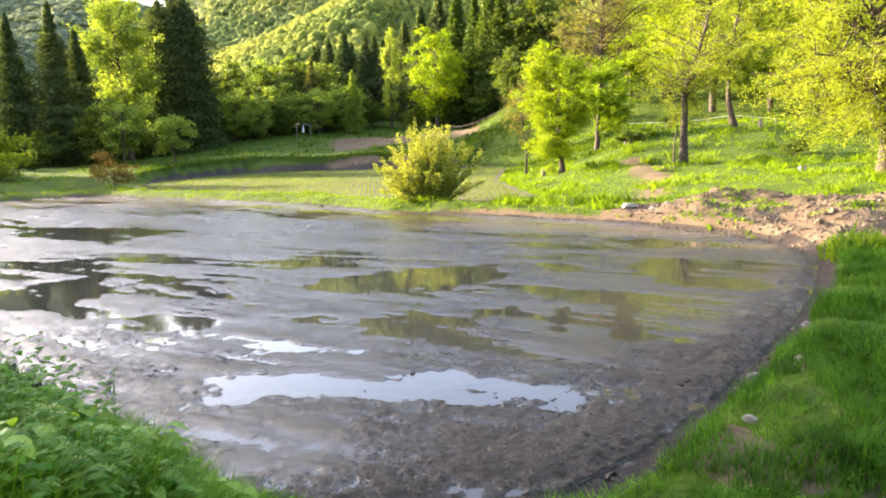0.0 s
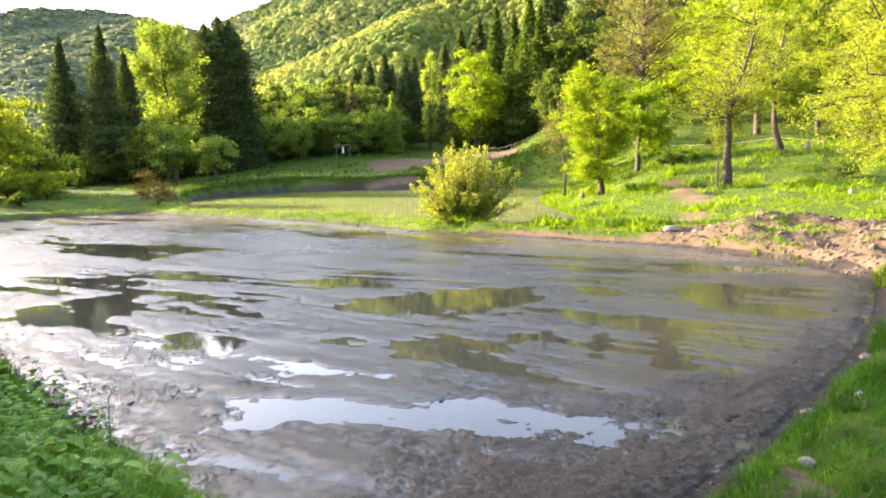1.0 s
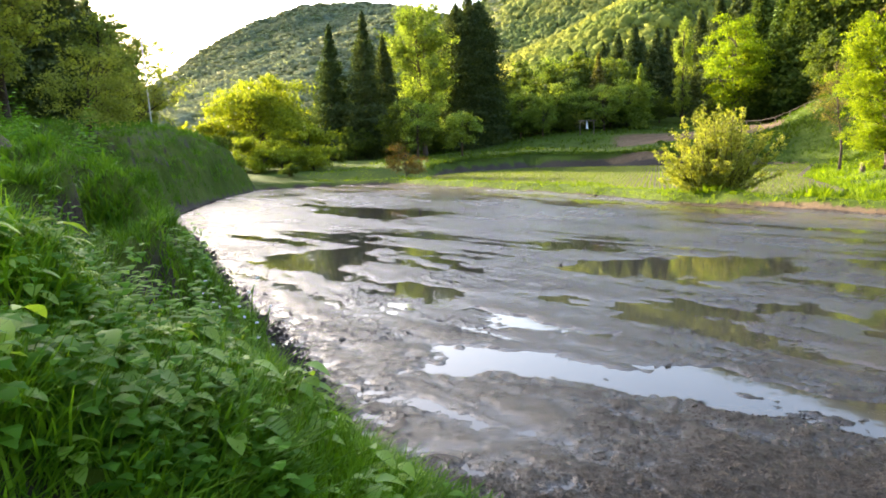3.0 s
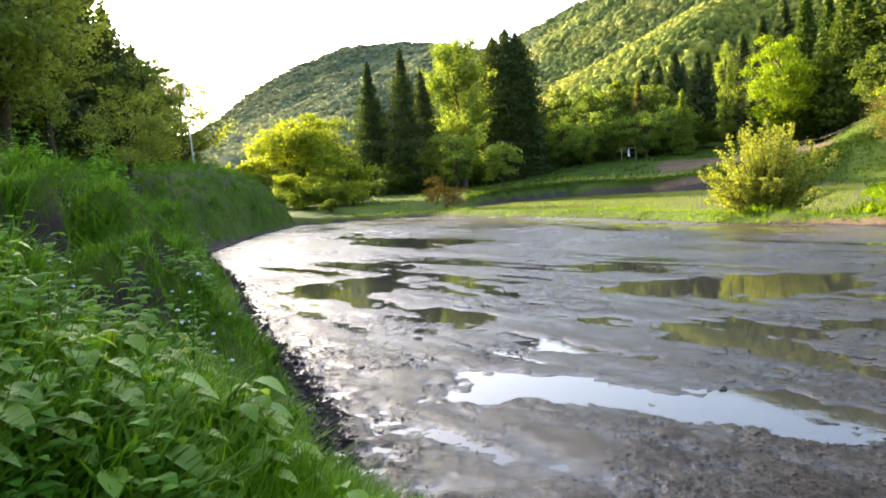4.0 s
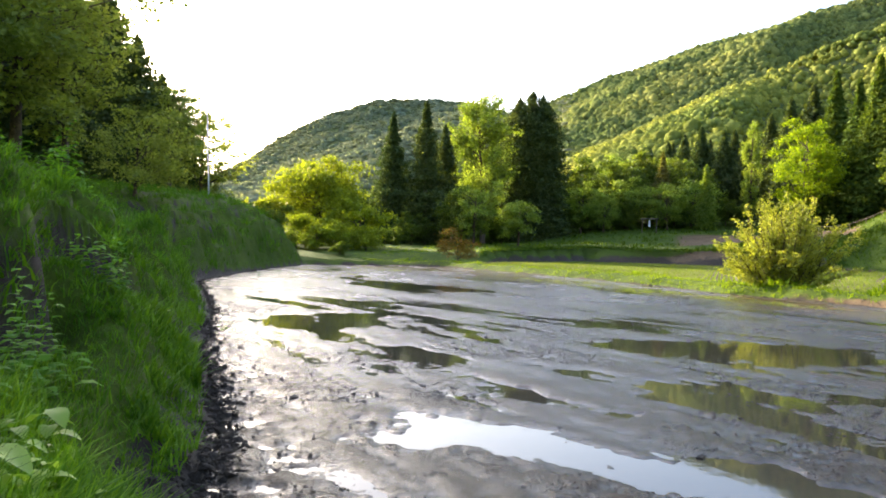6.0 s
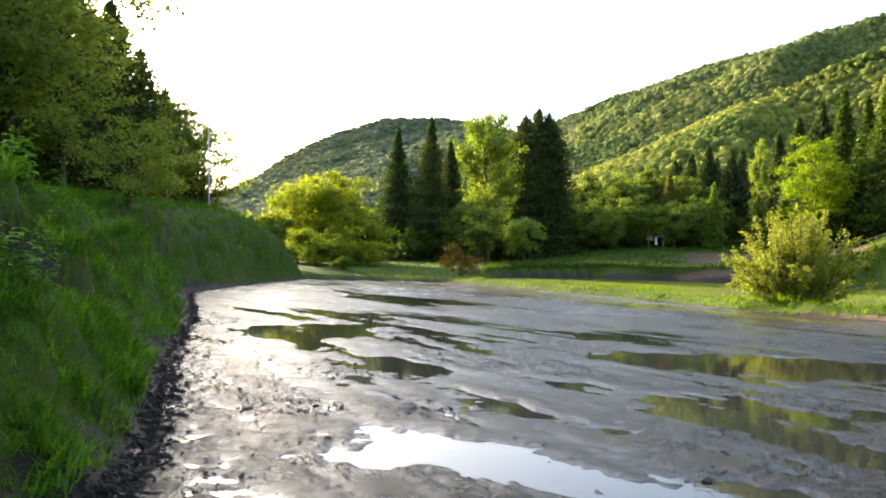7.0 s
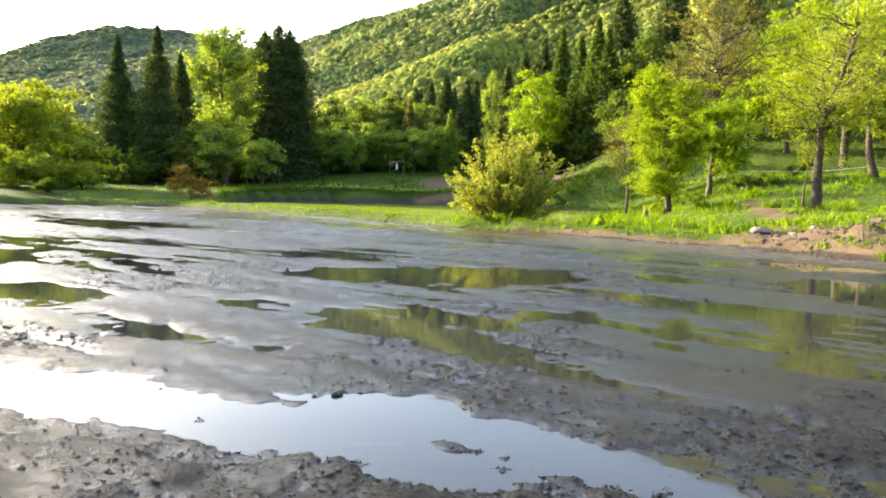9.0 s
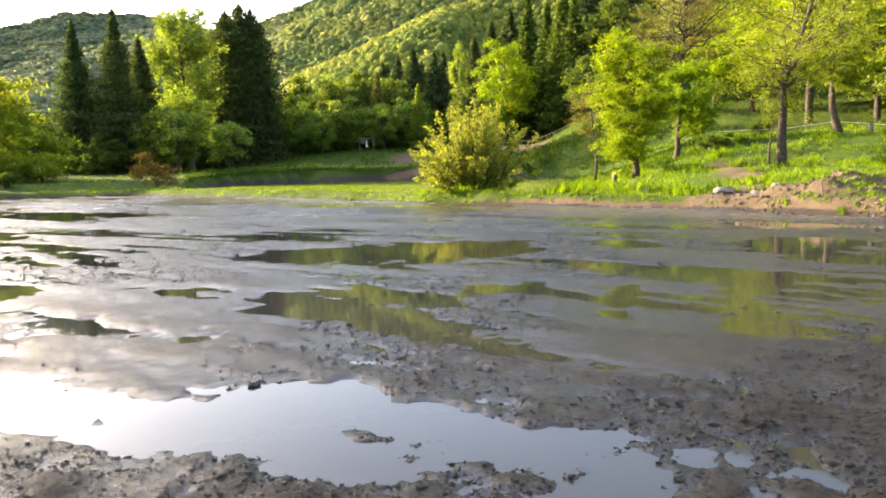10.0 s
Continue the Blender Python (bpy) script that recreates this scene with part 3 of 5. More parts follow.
def mud_height(x, y):
    s, ins = poly_distance(x, y, POND)
    c, sn = math.cos(radians(-33)), math.sin(radians(-33))
    u, v = x * c + y * sn, -x * sn + y * c
    wet_side = smooth01(0.5, 4.0, x) * smooth01(11.2, 14.0, y) * smooth01(31, 22, y)
    wob = 1.6 * wave(x, y, 9.0, 3)
    furrow = 0.020 * wave(u * 0.16, v + wob, 1.15, 4) + 0.016 * wave(u * 0.14, v + wob, 0.42, 5) + 0.012 * wave(u * 0.16, v + wob, 0.17, 2) + 0.006 * wave(u * 0.4, v + wob, 0.09, 1)
    h = 0.016 - 0.014 * wet_side - 0.006 * smooth01(0.0, -2.0, x) * smooth01(15, 11, y) + furrow + 0.010 * wave(x, y, 3.6, 0) + 0.004 * wave(x, y, 0.9, 1) + 0.004 * wave(u * 0.5, v, 0.3, 3)
    h = h + 0.022 * np.exp(-((x - 1.9) ** 2 / 0.9 + (y - 10.9) ** 2 / 0.35))
    crumble = churned(x, y)
    h = h + crumble * (0.007 * wave(x, y, 0.26, 3) + 0.014 * np.abs(wave(x, y, 0.12, 4)) ** 1.8 + 0.012 * np.abs(wave(x, y, 0.06, 1)) ** 1.5) + (0.5 + 0.5 * crumble) * (0.011 * wave(x, y, 0.15, 0) + 0.010 * wave(x, y, 0.08, 3))
    edge = 0.36 * wave(x, y, 1.0, 5) + 0.24 * wave(x, y, 0.33, 1) + 0.24 * wave(u * 0.3, v, 0.3, 2) + 0.12 * wave(x, y, 0.15, 0)
    fine = 0.22 * wave(x, y, 0.4, 1) + 0.2 * wave(u * 0.3, v, 0.28, 2) + 0.2 * wave(x, y, 0.15, 0) + 0.12 * wave(x, y, 0.075, 4)
    for pools, ragged, lo, hi in ((NEAR_POOLS, 0.0, -0.10, 0.26), (MID_POOLS, 1.15, -0.08, 0.75), (FAR_POOLS, 1.1, 0.05, 0.8)):
        for pts in pools:
            d, ip = poly_distance(x, y, pts)
            h = h - (0.030 if pools is FAR_POOLS else 0.040) * smooth01(lo, hi, np.where(ip, d, -d) + (ragged * edge if ragged else 0.85 * fine))
    h = h + 0.06 * (0.12 + 0.88 * smooth01(-2.5, 0.5, x)) * smooth01(1.3, 0.5, s) * smooth01(0.0, 0.35, s) * (0.6 + 0.4 * wave(x, y, 0.5, 2)) + smooth01(1.2, 0.2, s) * 0.03 * wave(x, y, 0.16, 3)
    return np.where(ins, h, h - 0.05)


mz_az = np.radians(np.arange(-52, 60, 0.22))
mz_l = [math.log(2.6)]
while mz_l[-1] < math.log(75):
    mz_l.append(mz_l[-1] + (0.0048 if mz_l[-1] < math.log(15) else 0.009))
mz_r = np.exp(np.array(mz_l))
MA, MR = np.meshgrid(mz_az, mz_r)
MX, MY = C0[0] - np.sin(MA) * MR, C0[1] + np.cos(MA) * MR
md, mi = poly_distance(MX, MY, POND)
keep = mi | (md < 0.16)
MZ = mud_height(MX, MY)
ids = np.arange(MX.size).reshape(MX.shape)
mf = np.stack([ids[:-1, :-1], ids[1:, :-1], ids[1:, 1:], ids[:-1, 1:]], axis=-1).reshape(-1, 4)
kf = keep.ravel()[mf].all(axis=1)
mf = mf[kf]
used = np.unique(mf)
remap = np.full(MX.size, -1)
remap[used] = np.arange(len(used))
mv = np.stack([MX, MY, MZ], axis=-1).reshape(-1, 3)[used]
mud_me = mesh_of("paddy_mud", mv, remap[mf][:, ::-1], M_MUD, True)
layer = mud_me.attributes.new("churn", "FLOAT", "POINT")
layer.data.foreach_set("value", np.clip(churned(mv[:, 0], mv[:, 1]), 0, 1).astype(np.float32))
mud = tagged(new("paddy_mud", mud_me), "wet tilled grey-brown mud of a flooded paddy", "mud", kind="structure")


def flat_sheet(name, pts, z, material):
    bm = bmesh.new()
    bm.faces.new([bm.verts.new((px, py, z)) for px, py in pts])
    bmesh.ops.triangulate(bm, faces=bm.faces[:])
    me = bpy.data.meshes.new(name)
    bm.to_mesh(me)
    bm.free()
    me.materials.append(material)
    return new(name, me)


tagged(flat_sheet("water", POND, 0.0, M_WATER), "shallow muddy water over tilled mud", "water", kind="structure")

# mud clods
bm = bmesh.new()
bmesh.ops.create_icosphere(bm, subdivisions=1, radius=1.0)
ICO_V = np.array([v.co[:] for v in bm.verts])
ICO_F = np.array([[v.index for v in f.verts] for f in bm.faces])
bm.free()


def rubble(r, m, pos):
    """Angular lumps, no two templates alike, flattened and stretched."""
    pieces = []
    which = r.integers(0, 9, len(pos))
    for i in range(9):
        k = which == i
        if k.any():
            tv = ICO_V * (1 + 0.30 * r.normal(size=(len(ICO_V), 1))) * np.array([1.25, 1.0, 0.8])
            pieces.append(scatter(tv, ICO_F, m[k], pos[k]))
    return join(pieces)


def clods(r, n, spread, size):
    a, d = spread(n)
    x, y = C0[0] - np.sin(a) * d, C0[1] + np.cos(a) * d
    s, ins = poly_distance(x, y, POND)
    q = 0.84 * x - 0.545 * y, 0.545 * x + 0.84 * y
    ok = ins & ((wave(q[0] * 0.25, q[1], 0.55, 4) + 0.5 * wave(x, y, 1.9, 2) > 0.1) | (s < 0.6))
    x, y = x[ok], y[ok]
    k = len(x)
    sz = size * r.lognormal(0, 0.45, k) * (1 + 0.02 * np.hypot(x, y))
    m = random_turns(r, k, 0.5) * sz[:, None, None]
    m[:, 2, :] *= 0.5
    return rubble(r, m, np.stack([x, y, mud_height(x, y) + 0.05 * sz], axis=1))


cl = clods(rng, 12000, lambda n: (np.radians(rng.uniform(-35, 55, n)), 3.3 + 26 * rng.beta(0.9, 2.4, n)), 0.0068)
cl = join([cl, clods(rng, 40000, lambda n: (np.radians(rng.uniform(-30, 48, n)), 9.0 + 26 * rng.uniform(0, 1, n) ** 1.2), 0.0085)])
tagged(new("mud_clods", mesh_of("mud_clods", *cl, M_CLOD)), "dark wet clods lying on the tilled mud", "clods", kind="stuff")



def crumbs(r, n, dr, power, size):
    """Small wet crumbs, half sunk, in patches where the mud was churned."""
    a = np.radians(r.uniform(-36, 55, n))
    d = dr[0] + (dr[1] - dr[0]) * r.uniform(0, 1, n) ** power
    x, y = C0[0] - np.sin(a) * d, C0[1] + np.cos(a) * d
    _, ins = poly_distance(x, y, POND)
    ok = ins & (churned(x, y) > r.uniform(0.05, 1.2, n))
    x, y = x[ok], y[ok]
    h = mud_height(x, y)
    up = h > -0.012
    x, y, h = x[up], y[up], h[up]
    sz = size * r.lognormal(0, 0.4, len(x)) * (1 + 0.03 * np.hypot(x, y))
    m = random_turns(r, len(x), 0.4) * sz[:, None, None]
    m[:, 2, :] *= 0.75
    pieces = []
    which = r.integers(0, 8, len(x))
    oct_v = np.array([(1, 0, 0), (-1, 0, 0), (0, 1, 0), (0, -1, 0), (0, 0, 1), (0, 0, -1)], float)
    oct_f = np.array([(0, 2, 4), (2, 1, 4), (1, 3, 4), (3, 0, 4), (2, 0, 5), (1, 2, 5), (3, 1, 5), (0, 3, 5)])
    p = np.stack([x, y, h], 1)
    for i in range(8):
        k = which == i
        pieces.append(scatter(oct_v * (1 + 0.3 * r.normal(size=(6, 1))) * np.array([1.2, 1, 0.9]), oct_f, m[k], p[k]))
    return join(pieces)


tagged(new("mud_crumbs", mesh_of("mud_crumbs", *crumbs(rng, 120000, (3.3, 17.0), 1.4, 0.0062), M_CRUMB, True)), "small wet crumbs of churned mud", "clods", kind="stuff")


def shore_clods(r, n, line, size, wide, inward):
    """Crumbled lumps strewn along a line, thinning out with distance."""
    p = np.array(line)
    seg = r.integers(0, len(line) - 1, n * 3)
    t = r.uniform(0, 1, n * 3)[:, None]
    q = p[seg] * (1 - t) + p[seg + 1] * t
    ln = np.linalg.norm(p[seg + 1] - p[seg], axis=1)
    d = np.hypot(q[:, 0] - C0[0], q[:, 1] - C0[1])
    q = q[r.uniform(0, 1, n * 3) < ln / ln.max() * np.minimum(1, (8 / d) ** 1.2) + 0.05]
    q = q + r.normal(size=q.shape) * wide + np.array(inward)
    k = len(q)
    sz = size * r.lognormal(0, 0.45, k) * (1 + 0.025 * np.hypot(q[:, 0], q[:, 1]))
    m = random_turns(r, k, 0.3) * sz[:, None, None]
    _, ins = poly_distance(q[:, 0], q[:, 1], POND)
    z = np.where(ins, mud_height(q[:, 0], q[:, 1]), np.maximum(land(q[:, 0], q[:, 1]), 0.0))
    return rubble(r, m, np.stack([q[:, 0], q[:, 1], z - 0.35 * sz], 1))


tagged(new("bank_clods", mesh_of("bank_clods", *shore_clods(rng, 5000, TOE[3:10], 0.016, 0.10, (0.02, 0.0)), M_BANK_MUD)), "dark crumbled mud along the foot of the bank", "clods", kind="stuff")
tagged(new("shore_clods", mesh_of("shore_clods", *shore_clods(rng, 2000, POND[1:15], 0.014, 0.26, (-0.05, 0.0)), M_CLOD)), "crumbled wet mud along the pond's edge", "clods", kind="stuff")

# ---------------------------------------------------------------- trees


def limb_path(r, start, end, bend, n=5):
    t = np.linspace(0, 1, n)[:, None]
    p = np.asarray(start) * (1 - t) + np.asarray(end) * t
    p[1:-1] += r.normal(size=(n - 2, 3)) * bend
    p[:, 2] += np.sin(np.pi * t[:, 0]) * bend * 0.8
    return p


def broad_tree(name, seed, height, spread, base, trunk_r, lean, clumps, per, leaf, bark, foliage, top_flat=1.0, fork=0.35, airy=0.55, droop=0.5):
    """A broad-leaved tree: bent tapered trunk, limbs that fork, and leaf clumps along them."""
    r = np.random.default_rng(seed)
    th = height * fork
    tp = np.array([(0, 0, -0.3), (0, 0, 0.25), (lean * 0.06, 0.03, th * 0.5), (lean * 0.18, -0.04, th), (lean, 0.1, height * 0.72)])
    wood = [tube(tp, [trunk_r * 1.5, trunk_r * 1.15, trunk_r, trunk_r * 0.8, trunk_r * 0.25], 9)]
    centre = np.array([lean * 0.7, 0, (height + base) / 2])
    half = np.array([spread, spread, (height - base) / 2])
    ends = []
    for k in range(clumps):
        u = r.normal(size=3)
        u /= np.linalg.norm(u)
        rad = r.uniform(0.45, 1.0) ** 0.6
        c = centre + u * half * rad * (1 + 0.18 * r.normal())
        if c[2] > centre[2]:
            c[2] = centre[2] + (c[2] - centre[2]) * top_flat
        ends.append(c)
    order = sorted(range(clumps), key=lambda i: -ends[i][2])
    for j, k in enumerate(order):
        if j % 2 and clumps > 14:
            continue
        h0 = r.uniform(0.55, 1.0) * th if ends[k][2] < height * 0.6 else r.uniform(th, height * 0.68)
        f = np.clip((h0 - th) / (height * 0.72 - th), 0, 1)
        s0 = np.array([lean * (0.18 + 0.82 * f), 0, h0])
        rr = trunk_r * r.uniform(0.22, 0.42)
        wood.append(tube(limb_path(r, s0, ends[k], spread * 0.07), np.linspace(rr, rr * 0.15, 5), 5))
    pts = []
    for c in ends:
        sc = spread * airy * r.uniform(0.32, 0.6)
        q = r.normal(size=(per, 3)) * np.array([sc, sc, sc * droop]) * 0.62
        q[:, 2] -= 0.10 * (q[:, 0] ** 2 + q[:, 1] ** 2) / max(sc, 0.1)
        pts.append(c + q)
    pts = np.vstack(pts)
    pts = pts[pts[:, 2] > base * 0.6]
    root = new(name)
    part("trunk", mesh_of("trunk", *join(wood), bark, True), root)
    part("crown", mesh_of("crown", *leaves(r, pts, leaf), foliage), root)
    return root


def conifer(name, seed, height, spread, base, trunk_r, tiers, leaf, foliage, point=1.0, bark=None, ragged=0.18, dense=1.0):
    """A cedar: straight stem and tiers of drooping boughs set with needle sprays."""
    r = np.random.default_rng(seed)
    root = new(name)
    wood = [tube([(0, 0, -0.4), (0, 0, height * 0.5), (0, 0, height * 0.97)], [trunk_r * 1.2, trunk_r * 0.7, 0.03], 8)]
    pts = []
    for i in range(tiers):
        f = i / (tiers - 1)
        z = base + (height - base) * f ** 0.9
        rad = spread * (1 - f ** point) * (1 + ragged * r.normal()) + 0.12
        n = max(5, int(6 + 9 * (1 - f)))
        a0 = r.uniform(0, 7)
        for k in range(n):
            a = a0 + 2 * np.pi * k / n + r.normal() * 0.2
            rr = rad * r.uniform(0.7, 1.12)
            m = max(6, int(dense * (9 + 20 * rr / spread)))
            t = r.uniform(0.1, 1, m) ** 0.75
            side = r.normal(size=m) * 0.2 * rr * (0.35 + t)
            x = np.cos(a) * rr * t - np.sin(a) * side
            y = np.sin(a) * rr * t + np.cos(a) * side
            zz = z - 0.28 * rr * t ** 1.5 + 0.12 * rr * t + r.normal(size=m) * 0.55 * leaf
            pts.append(np.stack([x, y, zz], 1))
    pts = np.vstack(pts)
    up = np.stack([r.normal(size=300) * 0.16, r.normal(size=300) * 0.16, height - r.uniform(0, 1, 300) ** 2 * height * 0.12], 1)
    pts = np.vstack([pts, up])
    part("trunk", mesh_of("trunk", *join(wood), bark or M_BARK, True), root)
    part("crown", mesh_of("crown", *leaves(r, pts, leaf, 0.5), foliage), root)
    return root


def column_tree(name, seed, height, spread, base, trunk_r, clumps, per, leaf, bark, foliage, waist=0.6):
    """A poplar: steep limbs and an upright, ragged crown."""
    r = np.random.default_rng(seed)
    root = new(name)
    wood = [tube([(0, 0, -0.3), (0.1, 0, height * 0.4), (0.2, 0, height * 0.95)], [trunk_r * 1.3, trunk_r * 0.7, 0.04], 8)]
    pts = []
    for k in range(clumps):
        f = r.uniform(0, 1)
        z = base + (height - base) * f
        wid = spread * (np.sin(np.pi * np.clip(0.12 + 0.84 * f, 0, 1)) ** waist) * r.uniform(0.35, 1.0)
        a = r.uniform(0, 7)
        c = np.array([np.cos(a) * wid, np.sin(a) * wid, z])
        z0 = max(0.5, z - 1.6 * wid - 1.0)
        if k % 2 == 0:
            wood.append(tube(limb_path(r, (0.1, 0, z0), c, 0.12), np.linspace(trunk_r * 0.22, 0.02, 5), 4))
        sc = spread * r.uniform(0.22, 0.36)
        pts.append(c + r.normal(size=(per, 3)) * np.array([sc, sc, sc * 1.5]) * 0.7)
    part("trunk", mesh_of("trunk", *join(wood), bark, True), root)
    part("crown", mesh_of("crown", *leaves(r, np.vstack(pts), leaf, 0.1), foliage), root)
    return root


def at(az, dist, turn=0.0, scale=1.0, dz=0.0):
    """A place by its bearing (degrees left of +y) and distance from the bank, standing on the ground."""
    x, y = C0[0] - math.sin(radians(az)) * dist, C0[1] + math.cos(radians(az)) * dist
    return pose(x, y, float(land(x, y)) - 0.05 + dz, 0, 0, turn) @ Matrix.Scale(scale, 4)


def stand(ob, m, label, category, group=""):
    ob.matrix_basis = m
    return tagged(ob, label, category, group)


def clone(ob, m, label="", group=""):
    c = copy_thing(ob, m)
    c.scale = m.to_scale()
    return tagged(c, label, "", group)


def spray_tree(name, seed, trunk, trunk_r, centre, half, limbs, twigs, per, leaf, bark, foliage, low=0.35, twig=0.30, droop=0.25, fluff=0.16):
    """An airy tree: a bent trunk, limbs out to an uneven crown, twigs off each limb and leaves strung along the twigs."""
    r = np.random.default_rng(seed)
    tp = np.array(trunk, float)
    n = len(tp)
    tt = np.linspace(0, 1, 12)
    path = np.stack([np.interp(tt, np.linspace(0, 1, n), tp[:, k]) for k in range(3)], 1)
    path[1:-1] = (path[:-2] + 2 * path[1:-1] + path[2:]) / 4
    path[1:-1, :2] += r.normal(size=(10, 2)) * trunk_r * 0.12
    rad = trunk_r * (1.0 - 0.78 * tt) * (1 + 0.35 * np.exp(-tt * 14))
    wood = [tube(path, rad, 9)]
    centre, half = np.array(centre, float), np.array(half, float)
    pts = []
    for k in range(limbs):
        u = r.normal(size=3)
        u /= np.linalg.norm(u)
        lob = 1 + 0.22 * np.sin(3 * np.arctan2(u[1], u[0]) + seed) * (1 - abs(u[2])) + 0.14 * r.normal()
        end = centre + u * half * r.uniform(0.5, 1.0) ** 0.55 * lob
        z0 = np.clip(end[2] - r.uniform(0.25, 0.75) * np.hypot(end[0], end[1]) - 0.3, path[-1, 2] * low, path[-1, 2] * 0.97)
        s0 = np.array([np.interp(z0, path[:, 2], path[:, 0]), np.interp(z0, path[:, 2], path[:, 1]), z0])
        ln = np.linalg.norm(end - s0)
        lp = limb_path(r, s0, end, ln * 0.06, 6)
        r0 = trunk_r * np.clip(0.05 + 0.024 * ln, 0.06, 0.22)
        wood.append(tube(lp, np.linspace(r0, 0.012, 6), 5))
        for j in range(twigs):
            q = r.uniform(0.35, 1.0) * 5
            i0 = min(int(q), 4)
            a = lp[i0] + (lp[i0 + 1] - lp[i0]) * (q - i0)
            d = r.normal(size=3) * np.array([1, 1, 0.45]) + 0.7 * (end - s0) / (ln + 0.1)
            d /= np.linalg.norm(d)
            tl = twig * half[0] * r.uniform(0.5, 1.3)
            b = a + d * tl
            b[2] -= droop * tl
            if j % 3 == 0:
                wood.append(tube(np.stack([a, (a + b) / 2 + (0, 0, 0.08 * tl), b]), [0.02, 0.014, 0.006], 3))
            w = r.uniform(0, 1, per) ** 0.8
            p = a + (b - a) * w[:, None] + r.normal(size=(per, 3)) * fluff * np.array([1, 1, 0.7])
            p[:, 2] -= droop * 0.3 * tl * w ** 2
            pts.append(p)
    pts = np.vstack(pts)
    pts = pts[pts[:, 2] > centre[2] - half[2] * 1.25]
    root = new(name)
    part("trunk", mesh_of("trunk", *join(wood), bark, True), root)
    part("crown", mesh_of("crown", *leaves(r, pts, leaf, 0.5), foliage), root)
    return root


# trees on the sunny slope
stand(spray_tree("maple_tree", 11, [(0, 0, -0.3), (0, 0, 1.2), (-0.3, 0, 3.0), (-0.4, 0, 8.8)], 0.28, (-0.6, 0, 5.7), (3.3, 3.3, 4.8), 90, 9, 42, 0.165, M_BARK, M_SPRING, 0.14, 0.30, 0.2, 0.15), at(-9.2, 56.5, 0),
      "bright yellow-green maple in young leaf on a grassy bank", "tree", "trees on the slope")
stand(spray_tree("maple_tree", 12, [(0, 0, -0.3), (0, 0, 1.6), (0.2, 0, 4.0), (0.4, 0, 7.6)], 0.30, (1.0, 0, 5.6), (3.7, 3.4, 3.4), 60, 9, 30, 0.22, M_BARK, M_SPRING, 0.25, 0.32, 0.15, 0.17), at(-12.0, 73, 0),
      "green maple with layered boughs behind a brighter one", "tree", "trees on the slope")
stand(spray_tree("cherry_tree", 13, [(0, 0, -0.3), (0.05, 0, 2.2), (0.1, 0, 4.4), (0.15, 0, 6.4), (1.2, 0, 8.4), (2.0, 0, 12.2)], 0.34, (0.5, 0, 8.9), (4.4, 4.6, 4.9), 80, 9, 19, 0.15, M_BARK_GREY, M_YELLOW, 0.42, 0.26, 0.45, 0.15), at(-18.6, 56.5, 0),
      "old tree with a leaning trunk and sparse yellow-green leaves", "tree", "trees on the slope")
stand(spray_tree("cherry_tree", 14, [(0, 0, -0.3), (-0.5, 0, 1.8), (-0.8, 0, 4.0), (-0.6, 0, 7.0), (0.4, 0, 12.0)], 0.36, (-0.2, 0, 8.4), (4.9, 5.0, 4.6), 80, 9, 24, 0.21, M_BARK_GREY, M_YELLOW, 0.36, 0.26, 0.4, 0.17), at(-22.2, 75, 0),
      "leaning tree in young leaf on the grassy slope", "tree", "trees on the slope")
stand(spray_tree("cherry_tree", 15, [(0, 0, -0.3), (0, 0, 2.0), (-0.3, 0, 4.5), (-0.9, 0, 7.0), (-1.3, 0, 11.5)], 0.36, (-0.4, 0, 7.2), (6.4, 6.0, 5.6), 135, 11, 40, 0.135, M_BARK_GREY, M_YELLOW, 0.34, 0.22, 0.5, 0.14), at(-32.9, 39, 0),
      "large spreading tree with golden-green young leaves", "tree", "trees on the slope")
stand(spray_tree("walnut_tree", 16, [(0, 0, -0.3), (0, 0, 4.0), (0.2, 0, 9.0), (0.5, 0, 19.0)], 0.55, (0.2, 0, 14.0), (8.2, 7.5, 7.2), 80, 9, 16, 0.28, M_BARK_GREY, M_BUDS, 0.22, 0.24, 0.05, 0.24), at(-12.2, 96, 0),
      "tall pale-trunked tree with brownish opening buds", "tree", "trees on the slope")
stand(broad_tree("tall_tree", 17, 21.0, 7.5, 4.5, 0.40, 0.5, 60, 300, 0.42, M_BARK, M_SPRING, 1.0, 0.4), at(-20.5, 102, 0),
      "tall vivid green tree at the foot of the hill", "tree", "trees on the slope")
stand(spray_tree("sapling", 18, [(0, 0, -0.3), (0.1, 0, 2.5), (-0.3, 0, 5.0), (-0.5, 0, 9.0)], 0.13, (-0.4, 0, 6.4), (2.0, 2.0, 3.2), 34, 6, 10, 0.16, M_BARK, M_BUDS, 0.3, 0.3, 0.1, 0.16), at(-6.3, 67, 0),
      "thin sapling with sparse brownish young leaves", "tree", "trees on the slope")
stand(spray_tree("sapling", 19, [(0, 0, -0.3), (-0.1, 0, 1.2), (0.15, 0, 2.6), (0.1, 0, 5.6)], 0.10, (0.1, 0, 5.0), (1.3, 1.3, 1.6), 18, 6, 9, 0.14, M_BARK, M_YELLOW, 0.5, 0.3, 0.3, 0.14), at(-18.0, 59, 0),
      "thin dark stem beside an old tree", "tree", "trees on the slope")
